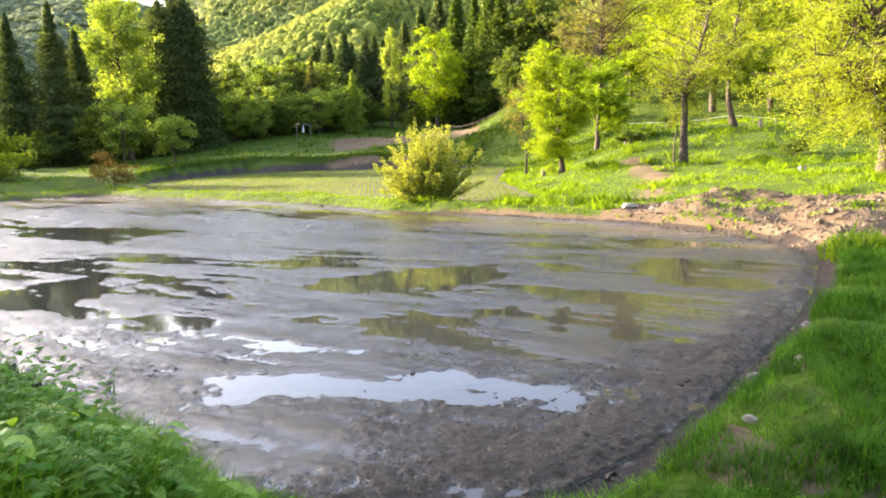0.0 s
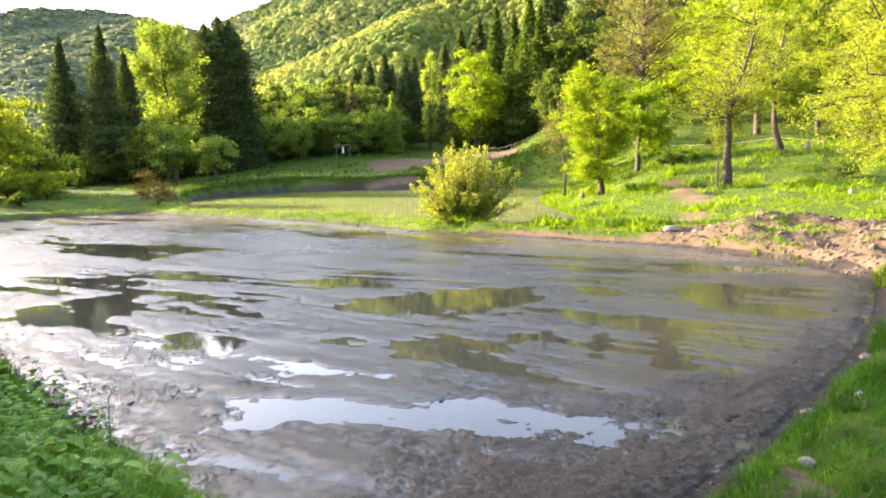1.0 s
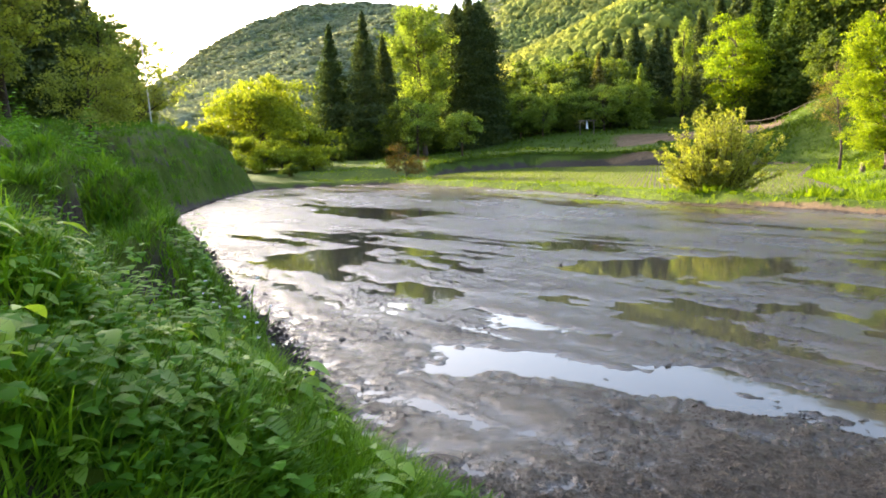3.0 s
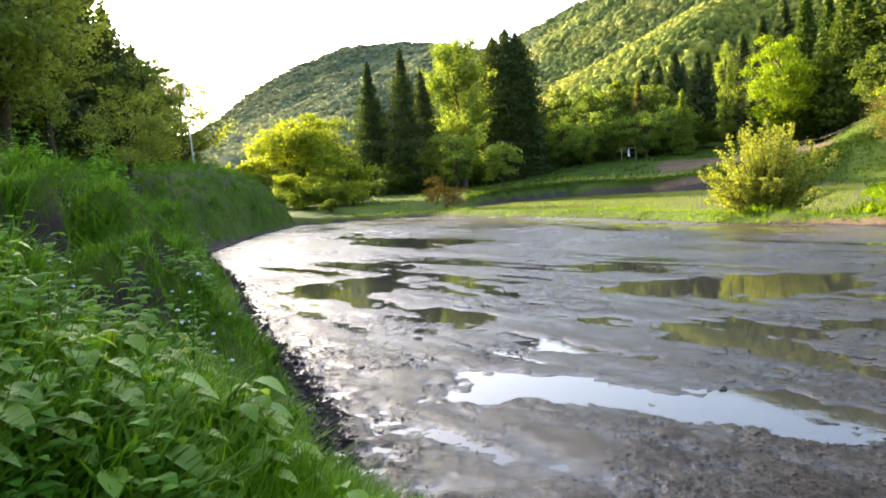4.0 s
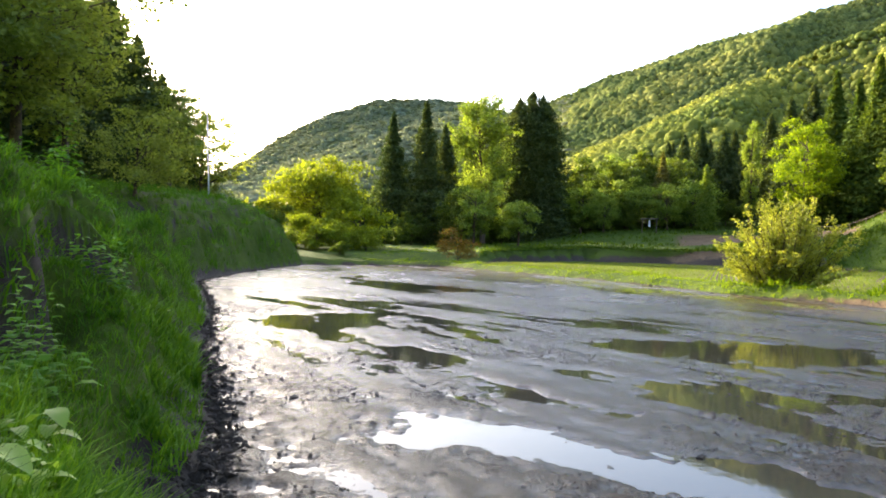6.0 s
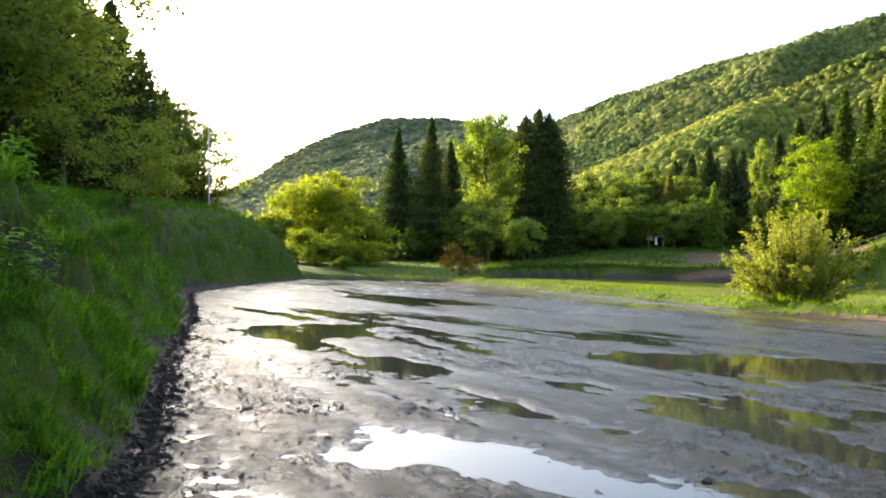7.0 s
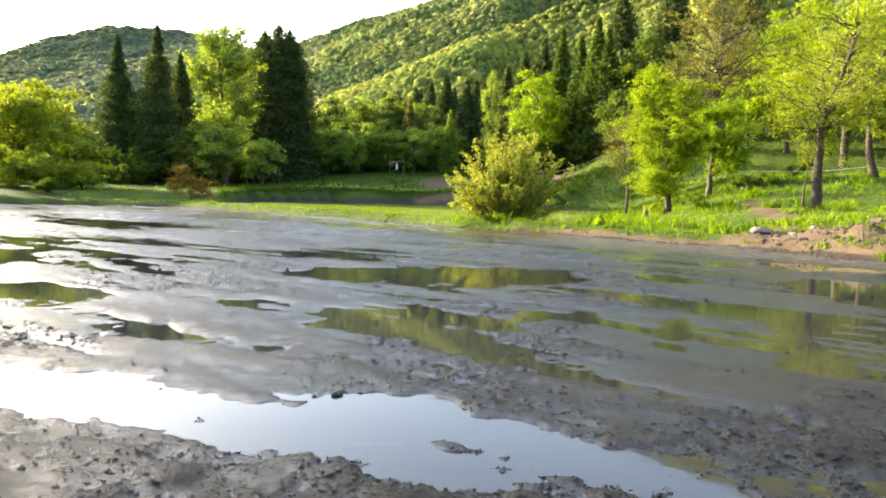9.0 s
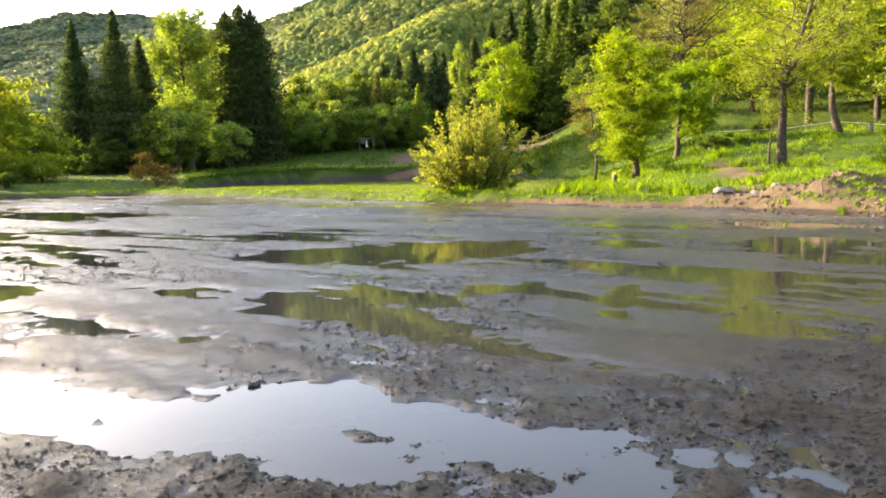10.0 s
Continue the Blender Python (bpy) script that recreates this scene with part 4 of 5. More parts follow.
# shrub at the pond's far edge


def willow_shrub(seed):
    """A shrub of upright shoots that fan out from the ground, each set with small leaves."""
    r = np.random.default_rng(seed)
    root = new("shrub")
    wood, pts = [], []
    for k in range(150):
        a, tilt = r.uniform(0, 2 * np.pi), abs(r.normal()) * 0.48 + 0.03
        ln = r.uniform(2.0, 4.2) * (1.08 - 0.38 * min(tilt, 1.4))
        d = np.array([np.cos(a) * np.sin(tilt), np.sin(a) * np.sin(tilt), np.cos(tilt) * 1.0])
        if d[2] < 0.25:
            d[2] = 0.25
        t = np.linspace(0, 1, 6)[:, None]
        base = np.array([np.cos(a), np.sin(a), 0]) * r.uniform(0, 0.7)
        p = base + d * ln * t
        p[:, 2] -= 0.5 * np.sin(tilt) * (t[:, 0] ** 2) * ln * 0.35
        p[1:] += r.normal(size=(5, 3)) * 0.05
        p[:, 2] = np.maximum(p[:, 2], 0.02)
        wood.append(tube(p, np.linspace(0.028, 0.006, 6), 4))
        n = 200
        q = r.uniform(0.12, 1, n) ** 0.8
        i = np.minimum((q * 5).astype(int), 4)
        f = q * 5 - i
        w = p[i] * (1 - f)[:, None] + p[i + 1] * f[:, None]
        pts.append(w + r.normal(size=(n, 3)) * 0.06)
    pts = np.vstack(pts)
    pts[:, 2] = np.maximum(pts[:, 2], 0.05)
    part("trunk", mesh_of("trunk", *join(wood), M_BARK, True), root)
    part("crown", mesh_of("crown", *leaves(r, pts, 0.105, 0.0), M_SHRUB), root)
    return root


shrub = willow_shrub(21)
stand(shrub, pose(-0.8, 38.9, float(land(-0.8, 38.9)) - 0.05) @ Matrix.Diagonal((1.3, 1.3, 1.08, 1)), "bushy yellow-green shrub on the grassy dike", "shrub")

# conifers and poplars beyond the paddies
stand(conifer("cedar", 31, 20.0, 4.0, 0.8, 0.3, 50, 0.36, M_CEDAR, 1.25, ragged=0.26, dense=2.3), at(31.1, 112), "tall dark pointed cedar at the field edge", "tree", "cedar group")
stand(conifer("cedar", 32, 21.5, 4.2, 0.8, 0.3, 50, 0.36, M_CEDAR, 1.25, ragged=0.26, dense=2.3), at(28.5, 110), "tall dark pointed cedar at the field edge", "tree", "cedar group")
stand(conifer("cedar", 33, 18.5, 4.2, 0.8, 0.3, 46, 0.36, M_CEDAR, 1.25, ragged=0.26, dense=2.3), at(27.0, 114), "dark cedar close behind a taller one", "tree", "cedar group")
stand(conifer("cedar", 34, 25.6, 4.9, 0.8, 0.5, 64, 0.42, M_CEDAR, 5.0, ragged=0.26, dense=2.3), at(21.2, 132), "broad dark cedar, the tallest of the group", "tree", "cedar group")
stand(conifer("cedar", 35, 25.8, 4.9, 0.8, 0.5, 64, 0.42, M_CEDAR, 4.5, ragged=0.26, dense=2.3), at(19.4, 134), "broad dark cedar, the tallest of the group", "tree", "cedar group")
stand(conifer("cedar", 30, 27.0, 4.6, 0.8, 0.5, 64, 0.42, M_CEDAR, 5.0, ragged=0.26, dense=2.3), at(20.2, 135), "dark cedar with a blunt top between two others", "tree", "cedar group")
stand(spray_tree("poplar", 36, [(0, 0, -0.3), (0, 0, 8.0), (-0.8, 0, 16.0), (-1.6, 0, 25.0)], 0.4, (-0.2, 0, 14.0), (5.2, 5.2, 11.2), 110, 8, 24, 0.42, M_BARK_GREY, M_POPLAR, 0.15, 0.34, -0.5, 0.36), at(23.9, 122), "tall light green poplar among dark cedars", "tree")
stand(broad_tree("young_tree", 37, 7.2, 2.6, 2.0, 0.14, 0.1, 26, 160, 0.30, M_BARK_GREY, M_POPLAR, 1.0, 0.4), at(21.1, 96), "small rounded green tree on the terrace edge", "tree")
stand(broad_tree("young_tree", 38, 9.5, 3.2, 2.0, 0.16, 0.2, 26, 120, 0.32, M_BARK_GREY, M_POPLAR, 1.0, 0.4), at(24.6, 100), "slender green tree below a poplar", "tree")
stand(broad_tree("golden_tree", 39, 10.6, 5.6, 1.0, 0.35, -0.4, 80, 260, 0.34, M_BARK, M_YELLOW, 0.85, 0.2), at(36.6, 92), "round golden-green tree lit by the low sun", "tree")
stand(broad_tree("golden_tree", 40, 6.0, 3.0, 0.5, 0.2, 0.2, 30, 160, 0.40, M_BARK, M_YELLOW, 0.9, 0.2), at(33.6, 84), "low yellow-green tree beside a larger one", "tree")
stand(broad_tree("golden_tree", 41, 5.4, 3.2, 0.5, 0.2, 0.2, 30, 160, 0.40, M_BARK, M_YELLOW, 0.9, 0.2), at(41.2, 90), "low yellow-green tree beside a larger one", "tree")
golden_bush = stand(broad_tree("golden_bush", 43, 3.6, 2.6, 0.2, 0.1, 0.1, 30, 150, 0.26, M_BARK, M_YELLOW, 0.9, 0.15), at(35.4, 80), "low golden-green bush under a larger tree", "shrub", "golden bushes")
for a, d, sc, t in ((38.4, 80, 1.1, 70), (36.8, 76, 0.8, 150), (33.0, 78, 0.8, 230)):
    clone(golden_bush, at(a, d, t, sc))
stand(broad_tree("red_shrub", 42, 3.2, 1.9, 0.2, 0.06, 0.0, 30, 90, 0.17, M_BARK, M_RED, 1.0, 0.1), pose(-30.2, 66.5, 0.3), "low reddish-brown shrub at the pond corner", "shrub")

# woods along the foot of the hill
mid = broad_tree("woodland_tree", 51, 11.0, 5.0, 1.0, 0.25, 0.3, 44, 190, 0.55, M_BARK_GREY, M_MID, 1.0, 0.25)
stand(mid, at(17.0, 150), "dull green tree in the wood below the hill", "tree", "woodland trees")
for a, d, s, t in ((15.2, 158, 1.25, 30), (13.4, 150, 1.1, 70), (12.0, 160, 1.3, 110), (10.3, 156, 1.2, 200), (9.0, 166, 1.2, 250), (16.2, 146, 0.8, 300),
                   (14.0, 142, 0.7, 20), (17.3, 138, 0.42, 120), (15.6, 140, 0.45, 40), (12.8, 141, 0.4, 170), (10.4, 146, 0.45, 230), (9.4, 146, 0.42, 260), (8.2, 150, 0.5, 10), (5.8, 152, 0.5, 80), (2.4, 146, 0.45, 140)):
    clone(mid, at(a, d, t, s))
for a, d, s, t in ((-6.0, 118, 0.8, 40), (-2.0, 150, 1.2, 99), (33.0, 120, 0.7, 10), (25.6, 104, 0.7, 60), (29.5, 106, 0.45, 60),
                   (17.8, 160, 1.2, 33), (-8, 140, 1.4, 50), (-16, 130, 1.5, 10), (-25, 120, 1.7, 45), (-29, 112, 1.7, 145), (-35, 100, 1.6, 215), (-41, 90, 1.6, 5), (-28, 90, 1.0, 77)):
    clone(mid, at(a, d, t, s))
# unseen trees behind the cedar group, added to cast shade on the terraces
for a, d, s, t in ((22.0, 150, 1.1, 15), (23.2, 142, 1.05, 75), (24.4, 152, 1.15, 135), (25.5, 138, 0.95, 195), (26.6, 148, 1.1, 255), (27.8, 136, 0.9, 315), (28.9, 146, 1.0, 45),
                   (30.2, 134, 0.9, 105), (31.4, 142, 0.95, 165), (32.6, 130, 0.85, 225), (33.8, 118, 0.8, 285), (35.0, 124, 0.8, 5), (36.4, 116, 0.75, 65), (37.6, 122, 0.75, 125)):
    clone(mid, at(a, d, t, s))
alder = stand(broad_tree("alder_tree", 57, 10.0, 4.2, 1.5, 0.2, 0.4, 46, 110, 0.42, M_BARK_GREY, M_POPLAR, 1.0, 0.3), at(16.3, 138, 0, 0.9), "pale olive-green alder in young leaf at the wood edge", "tree", "woodland trees")
for a, d, s, t in ((14.6, 137, 0.7, 40), (13.0, 143, 0.95, 100), (9.9, 142, 0.85, 160), (7.9, 146, 0.9, 220), (13.2, 164, 1.3, 280), (10.9, 166, 1.25, 20)):
    clone(alder, at(a, d, t, s))
bright = stand(broad_tree("bright_tree", 52, 21.0, 5.2, 3.5, 0.38, 0.3, 80, 170, 0.46, M_BARK, M_SPRING, 1.0, 0.22), at(0.6, 140, 0, 0.95), "broad bright green tree before dark cedars", "tree", "woodland trees")
for a, d, s, t in ((-17.0, 112, 0.9, 40), (-24.5, 100, 0.85, 120), (-27.5, 96, 0.75, 10), (-31.0, 88, 0.85, 220), (-35.5, 80, 0.85, 60), (-40.0, 76, 0.75, 300), (-14.5, 118, 0.75, 80)):
    clone(bright, at(a, d, t, s), "broad bright green tree on the slope")
stand(column_tree("poplar", 53, 20.5, 1.7, 2.5, 0.25, 44, 110, 0.38, M_BARK_GREY, M_POPLAR, 0.35), at(4.2, 150), "slim light green poplar with a ragged outline", "tree")
stand(conifer("larch", 54, 11.5, 2.4, 0.8, 0.16, 26, 0.5, M_POPLAR), at(7.2, 142), "small pale green conifer at the wood's edge", "tree")
stand(conifer("larch", 59, 14.0, 3.4, 0.8, 0.2, 30, 0.5, M_BUDS, 1.3), at(10.3, 151), "olive-brown conifer among the woodland trees", "tree")
dark = conifer("cedar", 55, 24.0, 4.8, 0.8, 0.4, 46, 0.75, M_CEDAR, 2.0)
stand(dark, at(1.6, 160), "dark cedar on the hillside", "tree", "hillside cedars")
for a, d, s, t in ((0.2, 158, 1.1, 30), (2.9, 165, 0.9, 10), (6.0, 172, 0.8, 50), (7.6, 176, 0.85, 190), (8.8, 180, 0.8, 120), (9.8, 186, 0.7, 20),
                   (11.2, 190, 0.65, 70), (4.6, 170, 0.75, 90), (3.6, 168, 0.75, 60), (5.3, 176, 0.8, 60), (16.6, 210, 0.55, 0), (15.8, 212, 0.55, 50), (15.0, 215, 0.5, 90),
                   (17.3, 215, 0.5, 120), (-5.5, 170, 1.2, 30), (-9, 175, 1.2, 70), (-14, 160, 1.2, 10), (-27, 150, 1.3, 20), (-33, 140, 1.3, 60)):
    clone(dark, at(a, d, t, s))
# taller cedars added out of sight behind the group, only to block the sun
for a, d, s, t in ((21.2, 146, 0.8, 12), (22.3, 156, 0.85, 72), (23.4, 148, 0.8, 132), (24.4, 160, 0.85, 192), (25.2, 150, 0.75, 252), (20.4, 158, 0.85, 312), (26.2, 140, 0.62, 33),
                   (27.4, 130, 0.55, 93), (28.8, 126, 0.55, 153), (30.0, 132, 0.55, 213), (31.0, 126, 0.52, 273), (22.8, 170, 0.85, 333)):
    clone(dark, at(a, d, t, s))
belt = np.random.default_rng(58)
for k in range(46):
    a = belt.uniform(-4, 12.5)
    clone(dark, at(a, 184 + 1.8 * (12.5 - a) + belt.uniform(-14, 20), 360 * belt.uniform(), belt.uniform(0.45, 0.72)))
for a, d, s in ((29.5, 119, 0.55), (26.5, 120, 0.5), (31.5, 120, 0.5), (24.0, 128, 0.55), (34.5, 112, 0.55), (37.5, 112, 0.55), (40.0, 104, 0.5), (22.4, 128, 0.5)):
    clone(mid, at(a, d, 50 * a, s))
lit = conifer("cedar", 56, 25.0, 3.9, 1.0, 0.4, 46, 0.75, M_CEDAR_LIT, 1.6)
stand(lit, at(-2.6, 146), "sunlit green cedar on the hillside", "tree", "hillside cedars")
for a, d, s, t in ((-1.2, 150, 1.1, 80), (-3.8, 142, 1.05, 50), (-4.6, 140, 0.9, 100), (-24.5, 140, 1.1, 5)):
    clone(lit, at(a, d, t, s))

# trees above the big bank
edge = conifer("cedar", 61, 19.0, 5.0, 2.0, 0.35, 46, 0.55, M_CEDAR, 2.4)
stand(edge, at(52.0, 74), "dark cedar standing on the bank above the pond", "tree", "bank cedars")
for a, d, s, t in ((54.5, 70, 1.05, 40), (50.0, 78, 0.85, 90), (48.3, 82, 0.75, 130), (57.0, 66, 1.0, 170), (46.7, 84, 0.66, 60), (59.5, 62, 1.05, 200), (53.0, 84, 0.95, 0),
                   # this row stands outside every view, added to shade pond and near banks
                   (62, 52, 1.05, 20), (66, 48, 1.1, 70), (70, 45, 1.1, 20), (75, 45, 1.15, 80), (80, 46, 1.1, 10)):
    clone(edge, at(a, d, t, s))
bank_tree = spray_tree("bank_tree", 62, [(0, 0, -0.3), (0.1, 0, 3.0), (0.3, 0, 7.0), (0.5, 0, 11.5)], 0.25, (0.2, 0, 7.6), (4.4, 4.4, 4.9), 60, 8, 20, 0.26, M_BARK, M_BANK_BUSH, 0.25, 0.28, 0.3, 0.2)
stand(bank_tree, at(57.2, 40, 0, 1.25), "leafy green tree on the bank", "tree")
for a, d, s, t in ((62, 36, 1.2, 50), (45.5, 76, 0.95, 99), (47.6, 72, 0.9, 180), (69, 36, 1.2, 150), (54.3, 52, 1.0, 210)):
    clone(bank_tree, at(a, d, t, s))
stand(broad_tree("bank_bush", 63, 4.2, 2.3, 0.3, 0.08, 0.1, 40, 170, 0.14, M_BARK, M_BANK_BUSH, 1.0, 0.12), at(49.7, 40, 0, 1.05), "rounded green bush on the bank slope", "shrub")

# ---------------------------------------------------------------- woods on the mountains


def hill_woods(seed, n, dmin, dmax, azr, size, name, material, label, ball, sprays, flat=1.0):
    """Tree crowns on the hills: uneven domes with leafy sprays standing out of them."""
    r = np.random.default_rng(seed)
    az = r.uniform(*azr, n)
    d = np.sqrt(r.uniform(dmin ** 2, dmax ** 2, n))
    x, y = C0[0] - np.sin(np.radians(az)) * d, C0[1] + np.cos(np.radians(az)) * d
    sz = size * r.lognormal(0, 0.28, n)
    c = np.stack([x, y, land(x, y) + sz * 0.15], 1)
    tv, tf = ball
    pieces = []
    which = r.integers(0, 8, n)
    for i in range(8):
        k = which == i
        u = tv * 0.92 * (1 + 0.16 * r.normal(size=(len(tv), 1)))
        u = u * np.array([1, 1, flat * r.uniform(0.75, 1.05)])
        pieces.append(scatter(u, tf, upright_turns(r, int(k.sum())) * sz[k][:, None, None], c[k]))
    tagged(new(name, mesh_of(name, *join(pieces), material, True)), label, "forest", kind="stuff")
    k = n * sprays
    u = r.normal(size=(k, 3))
    u[:, 2] = np.abs(u[:, 2]) * 1.1 - 0.2
    u /= np.linalg.norm(u, axis=1)[:, None]
    s2 = np.repeat(sz, sprays)
    pos = np.repeat(c, sprays, axis=0) + u * (s2 * r.uniform(0.9, 1.12, k))[:, None] * np.array([1, 1, 0.9 * flat])
    z = u + 0.25 * r.normal(size=(k, 3))
    z /= np.linalg.norm(z, axis=1)[:, None]
    xx = r.normal(size=(k, 3))
    xx -= (xx * z).sum(1)[:, None] * z
    xx /= np.linalg.norm(xx, axis=1)[:, None]
    m = np.stack([xx, np.cross(z, xx), z], axis=2) * (0.5 * s2 * r.uniform(0.6, 1.3, k))[:, None, None]
    v, f = scatter(LEAF_V, LEAF_F, m, pos)
    tagged(new(name, mesh_of(name, v, f, material)), label, "forest", kind="stuff")


hill_woods(71, 14000, 172, 345, (-42, 20), 1.5, "hillside_woods", M_HILL, "sunlit spring woods on the near hillside", (ICO_V, ICO_F), 5)
hill_woods(72, 24000, 345, 580, (-24, 26), 1.75, "mountain_woods", M_HILL_MID, "sunlit spring woods on the mountain", (ICO_V, ICO_F), 3)
hill_woods(73, 19000, 300, 910, (17, 56), 2.4, "far_mountain_woods", M_HILL_HAZE, "grey-green woods on the far mountain, paled as by haze", (ICO_V, ICO_F), 3, 0.55)

# ---------------------------------------------------------------- grass and weeds


def blade_tuft(r, blades, height, width, lean):
    v, f = [], []
    for k in range(blades):
        a, l = r.uniform(0, 2 * np.pi), lean * r.uniform(0.3, 1.2)
        h, w = height * r.uniform(0.55, 1.1), width * r.uniform(0.7, 1.2)
        o = r.normal(size=2) * height * 0.16
        dx, dy = np.cos(a), np.sin(a)
        b = len(v)
        for t, ww in ((0, 1.0), (0.55, 0.85), (1.0, 0.12)):
            cx, cy, cz = o[0] + dx * l * h * t ** 1.8, o[1] + dy * l * h * t ** 1.8, h * (t - 0.25 * l * t * t)
            v += [(cx - dy * w * ww / 2, cy + dx * w * ww / 2, cz), (cx + dy * w * ww / 2, cy - dx * w * ww / 2, cz)]
        f += [(b, b + 1, b + 3, b + 2), (b + 2, b + 3, b + 5, b + 4)]
    return np.array(v), np.array(f)


def weed_plant(r, n, height, leaf):
    """A broad-leaved weed: leaves in pairs up a short stem."""
    v, f = [], []
    for k in range(n):
        z = height * (0.15 + 0.85 * (k + 0.5) / n)
        a = k * 2.4 + r.normal() * 0.4
        out = leaf * r.uniform(0.7, 1.3) * (1.15 - 0.5 * z / height)
        dx, dy = np.cos(a), np.sin(a)
        b = len(v)
        for t, w, dz in ((0.05, 0.14, 0.0), (0.32, 0.60, 0.12), (0.66, 0.56, 0.11), (1.0, 0.06, -0.10)):
            cx, cy, cz = dx * out * t, dy * out * t, z + dz * out
            v += [(cx - dy * w * out / 2, cy + dx * w * out / 2, cz), (cx + dy * w * out / 2, cy - dx * w * out / 2, cz)]
        f += [(b + 2 * i, b + 2 * i + 1, b + 2 * i + 3, b + 2 * i + 2) for i in range(3)]
    return np.array(v), np.array(f)


def strew(name, r, templates, x, y, size, material, label, sink=0.02):
    """Plants of some templates, joined into one object of uncountable stuff."""
    pieces = []
    which = r.integers(0, len(templates), len(x))
    z = land(x, y) - sink
    for i, (tv, tf) in enumerate(templates):
        k = which == i
        if k.any():
            m = upright_turns(r, int(k.sum())) * size[k][:, None, None]
            pieces.append(scatter(tv, tf, m, np.stack([x[k], y[k], z[k]], 1)))
    return tagged(new(name, mesh_of(name, *join(pieces), material)), label, "grass", kind="stuff")


def polar_points(r, n, azr, dr, power=1.0):
    a = np.radians(r.uniform(*azr, n))
    d = dr[0] + (dr[1] - dr[0]) * r.uniform(0, 1, n) ** power
    return C0[0] - np.sin(a) * d, C0[1] + np.cos(a) * d


def turf_ok(x, y, shore=0.15):
    s, ins = poly_distance(x, y, POND)
    return (~ins) & (s > shore) & (in_field(x, y) < -0.2) & (soil_mask(x, y) + 0.35 * wave(x, y, 1.5, 3) < 0.55)


gr = np.random.default_rng(81)
fine = [blade_tuft(gr, 6, 0.27, 0.013, 1.1) for k in range(4)]
sparse = [blade_tuft(gr, 3, 0.27, 0.06, 0.9) for k in range(4)]
coarse = [blade_tuft(gr, 5, 0.26, 0.04, 0.8) for k in range(4)]
weeds = [weed_plant(gr, n, h, w) for n, h, w in ((11, 0.30, 0.10), (9, 0.22, 0.07), (12, 0.42, 0.08), (8, 0.25, 0.13), (14, 0.5, 0.07), (7, 0.16, 0.09))]
small_weeds = [weed_plant(gr, 6, 0.14, 0.10) for k in range(3)]

# near banks


def hollow(x, y):
    """Growth is thin in the hollows between the mounds of the bank."""
    dl = left_side(x, y)
    return 1.0 - 0.6 * np.where(dl > 0.5, cushions(x, y, dl)[1], 0.0)


x, y = polar_points(gr, 36000, (-56, 72), (1.2, 22), 0.95)
ok = turf_ok(x, y, 0.16) & ((x < 0) | turf_ok(x, y, 0.32))
ok &= (hollow(x, y) > 0.5) | (gr.uniform(0, 1, len(x)) < 0.3)
x, y = x[ok], y[ok]
patch = 0.75 + 0.65 * wave(x, y, 1.2, 2)
strew("bank_grass", gr, fine, x, y, 0.62 * hollow(x, y) * patch * gr.uniform(0.7, 1.4, len(x)), M_GRASS, "lush green grass on the banks of the paddy")
sward = [blade_tuft(gr, 5, 0.19, 0.017, 1.3) for k in range(5)]
x, y = polar_points(gr, 46000, (8, 74), (2.2, 26), 1.15)
dl = left_side(x, y)
ok = turf_ok(x, y, 0.2) & (dl > 0.15) & (dl < 7.5)
x, y = x[ok], y[ok]
tussock = 0.45 + 1.1 * np.clip(wave(x, y, 0.55, 1) + 0.25, 0, 1)
strew("bank_grass", gr, sward, x, y, tussock * (0.6 + 0.4 * hollow(x, y)) * gr.uniform(0.6, 1.15, len(x)) * (1 + 0.02 * np.hypot(x, y)), M_GRASS, "short dense grass draped over the bank's cushions")
x, y = polar_points(gr, 8500, (14, 80), (1.2, 26), 1.0)
ok = turf_ok(x, y, 0.9) & (left_side(x, y) > 0.4) & (hollow(x, y) > 0.6) & (wave(x, y, 2.2, 4) > 0.48)
x, y = x[ok], y[ok]
far = 1 + 0.02 * np.hypot(x, y)
strew("bank_weeds", gr, weeds, x, y, far * (0.65 + 1.0 * np.clip(wave(x, y, 2.2, 4), -0.1, 1)) * gr.uniform(0.7, 1.3, len(x)), M_WEED, "broad-leaved weeds in lush clumps on the bank")
x, y = gr.normal(-2.1, 1.4, 1500), gr.normal(2.6, 2.4, 1500)
ok = turf_ok(x, y, 0.85) & (left_side(x, y) > 0.3) & (wave(x, y, 0.9, 1) > 0.12)
x, y = x[ok], y[ok]
strew("bank_weeds", gr, weeds, x, y, gr.uniform(0.7, 1.4, len(x)), M_WEED, "broad-leaved weeds in lush clumps on the bank")
x, y = gr.normal(-2.4, 2.2, 3200), gr.normal(4.0, 3.2, 3200)
ok = turf_ok(x, y, 0.3) & (left_side(x, y) > 0.1)
x, y = x[ok], y[ok]
strew("bank_grass", gr, fine, x, y, gr.uniform(0.6, 1.2, len(x)), M_GRASS, "long green grass hanging over the bank")


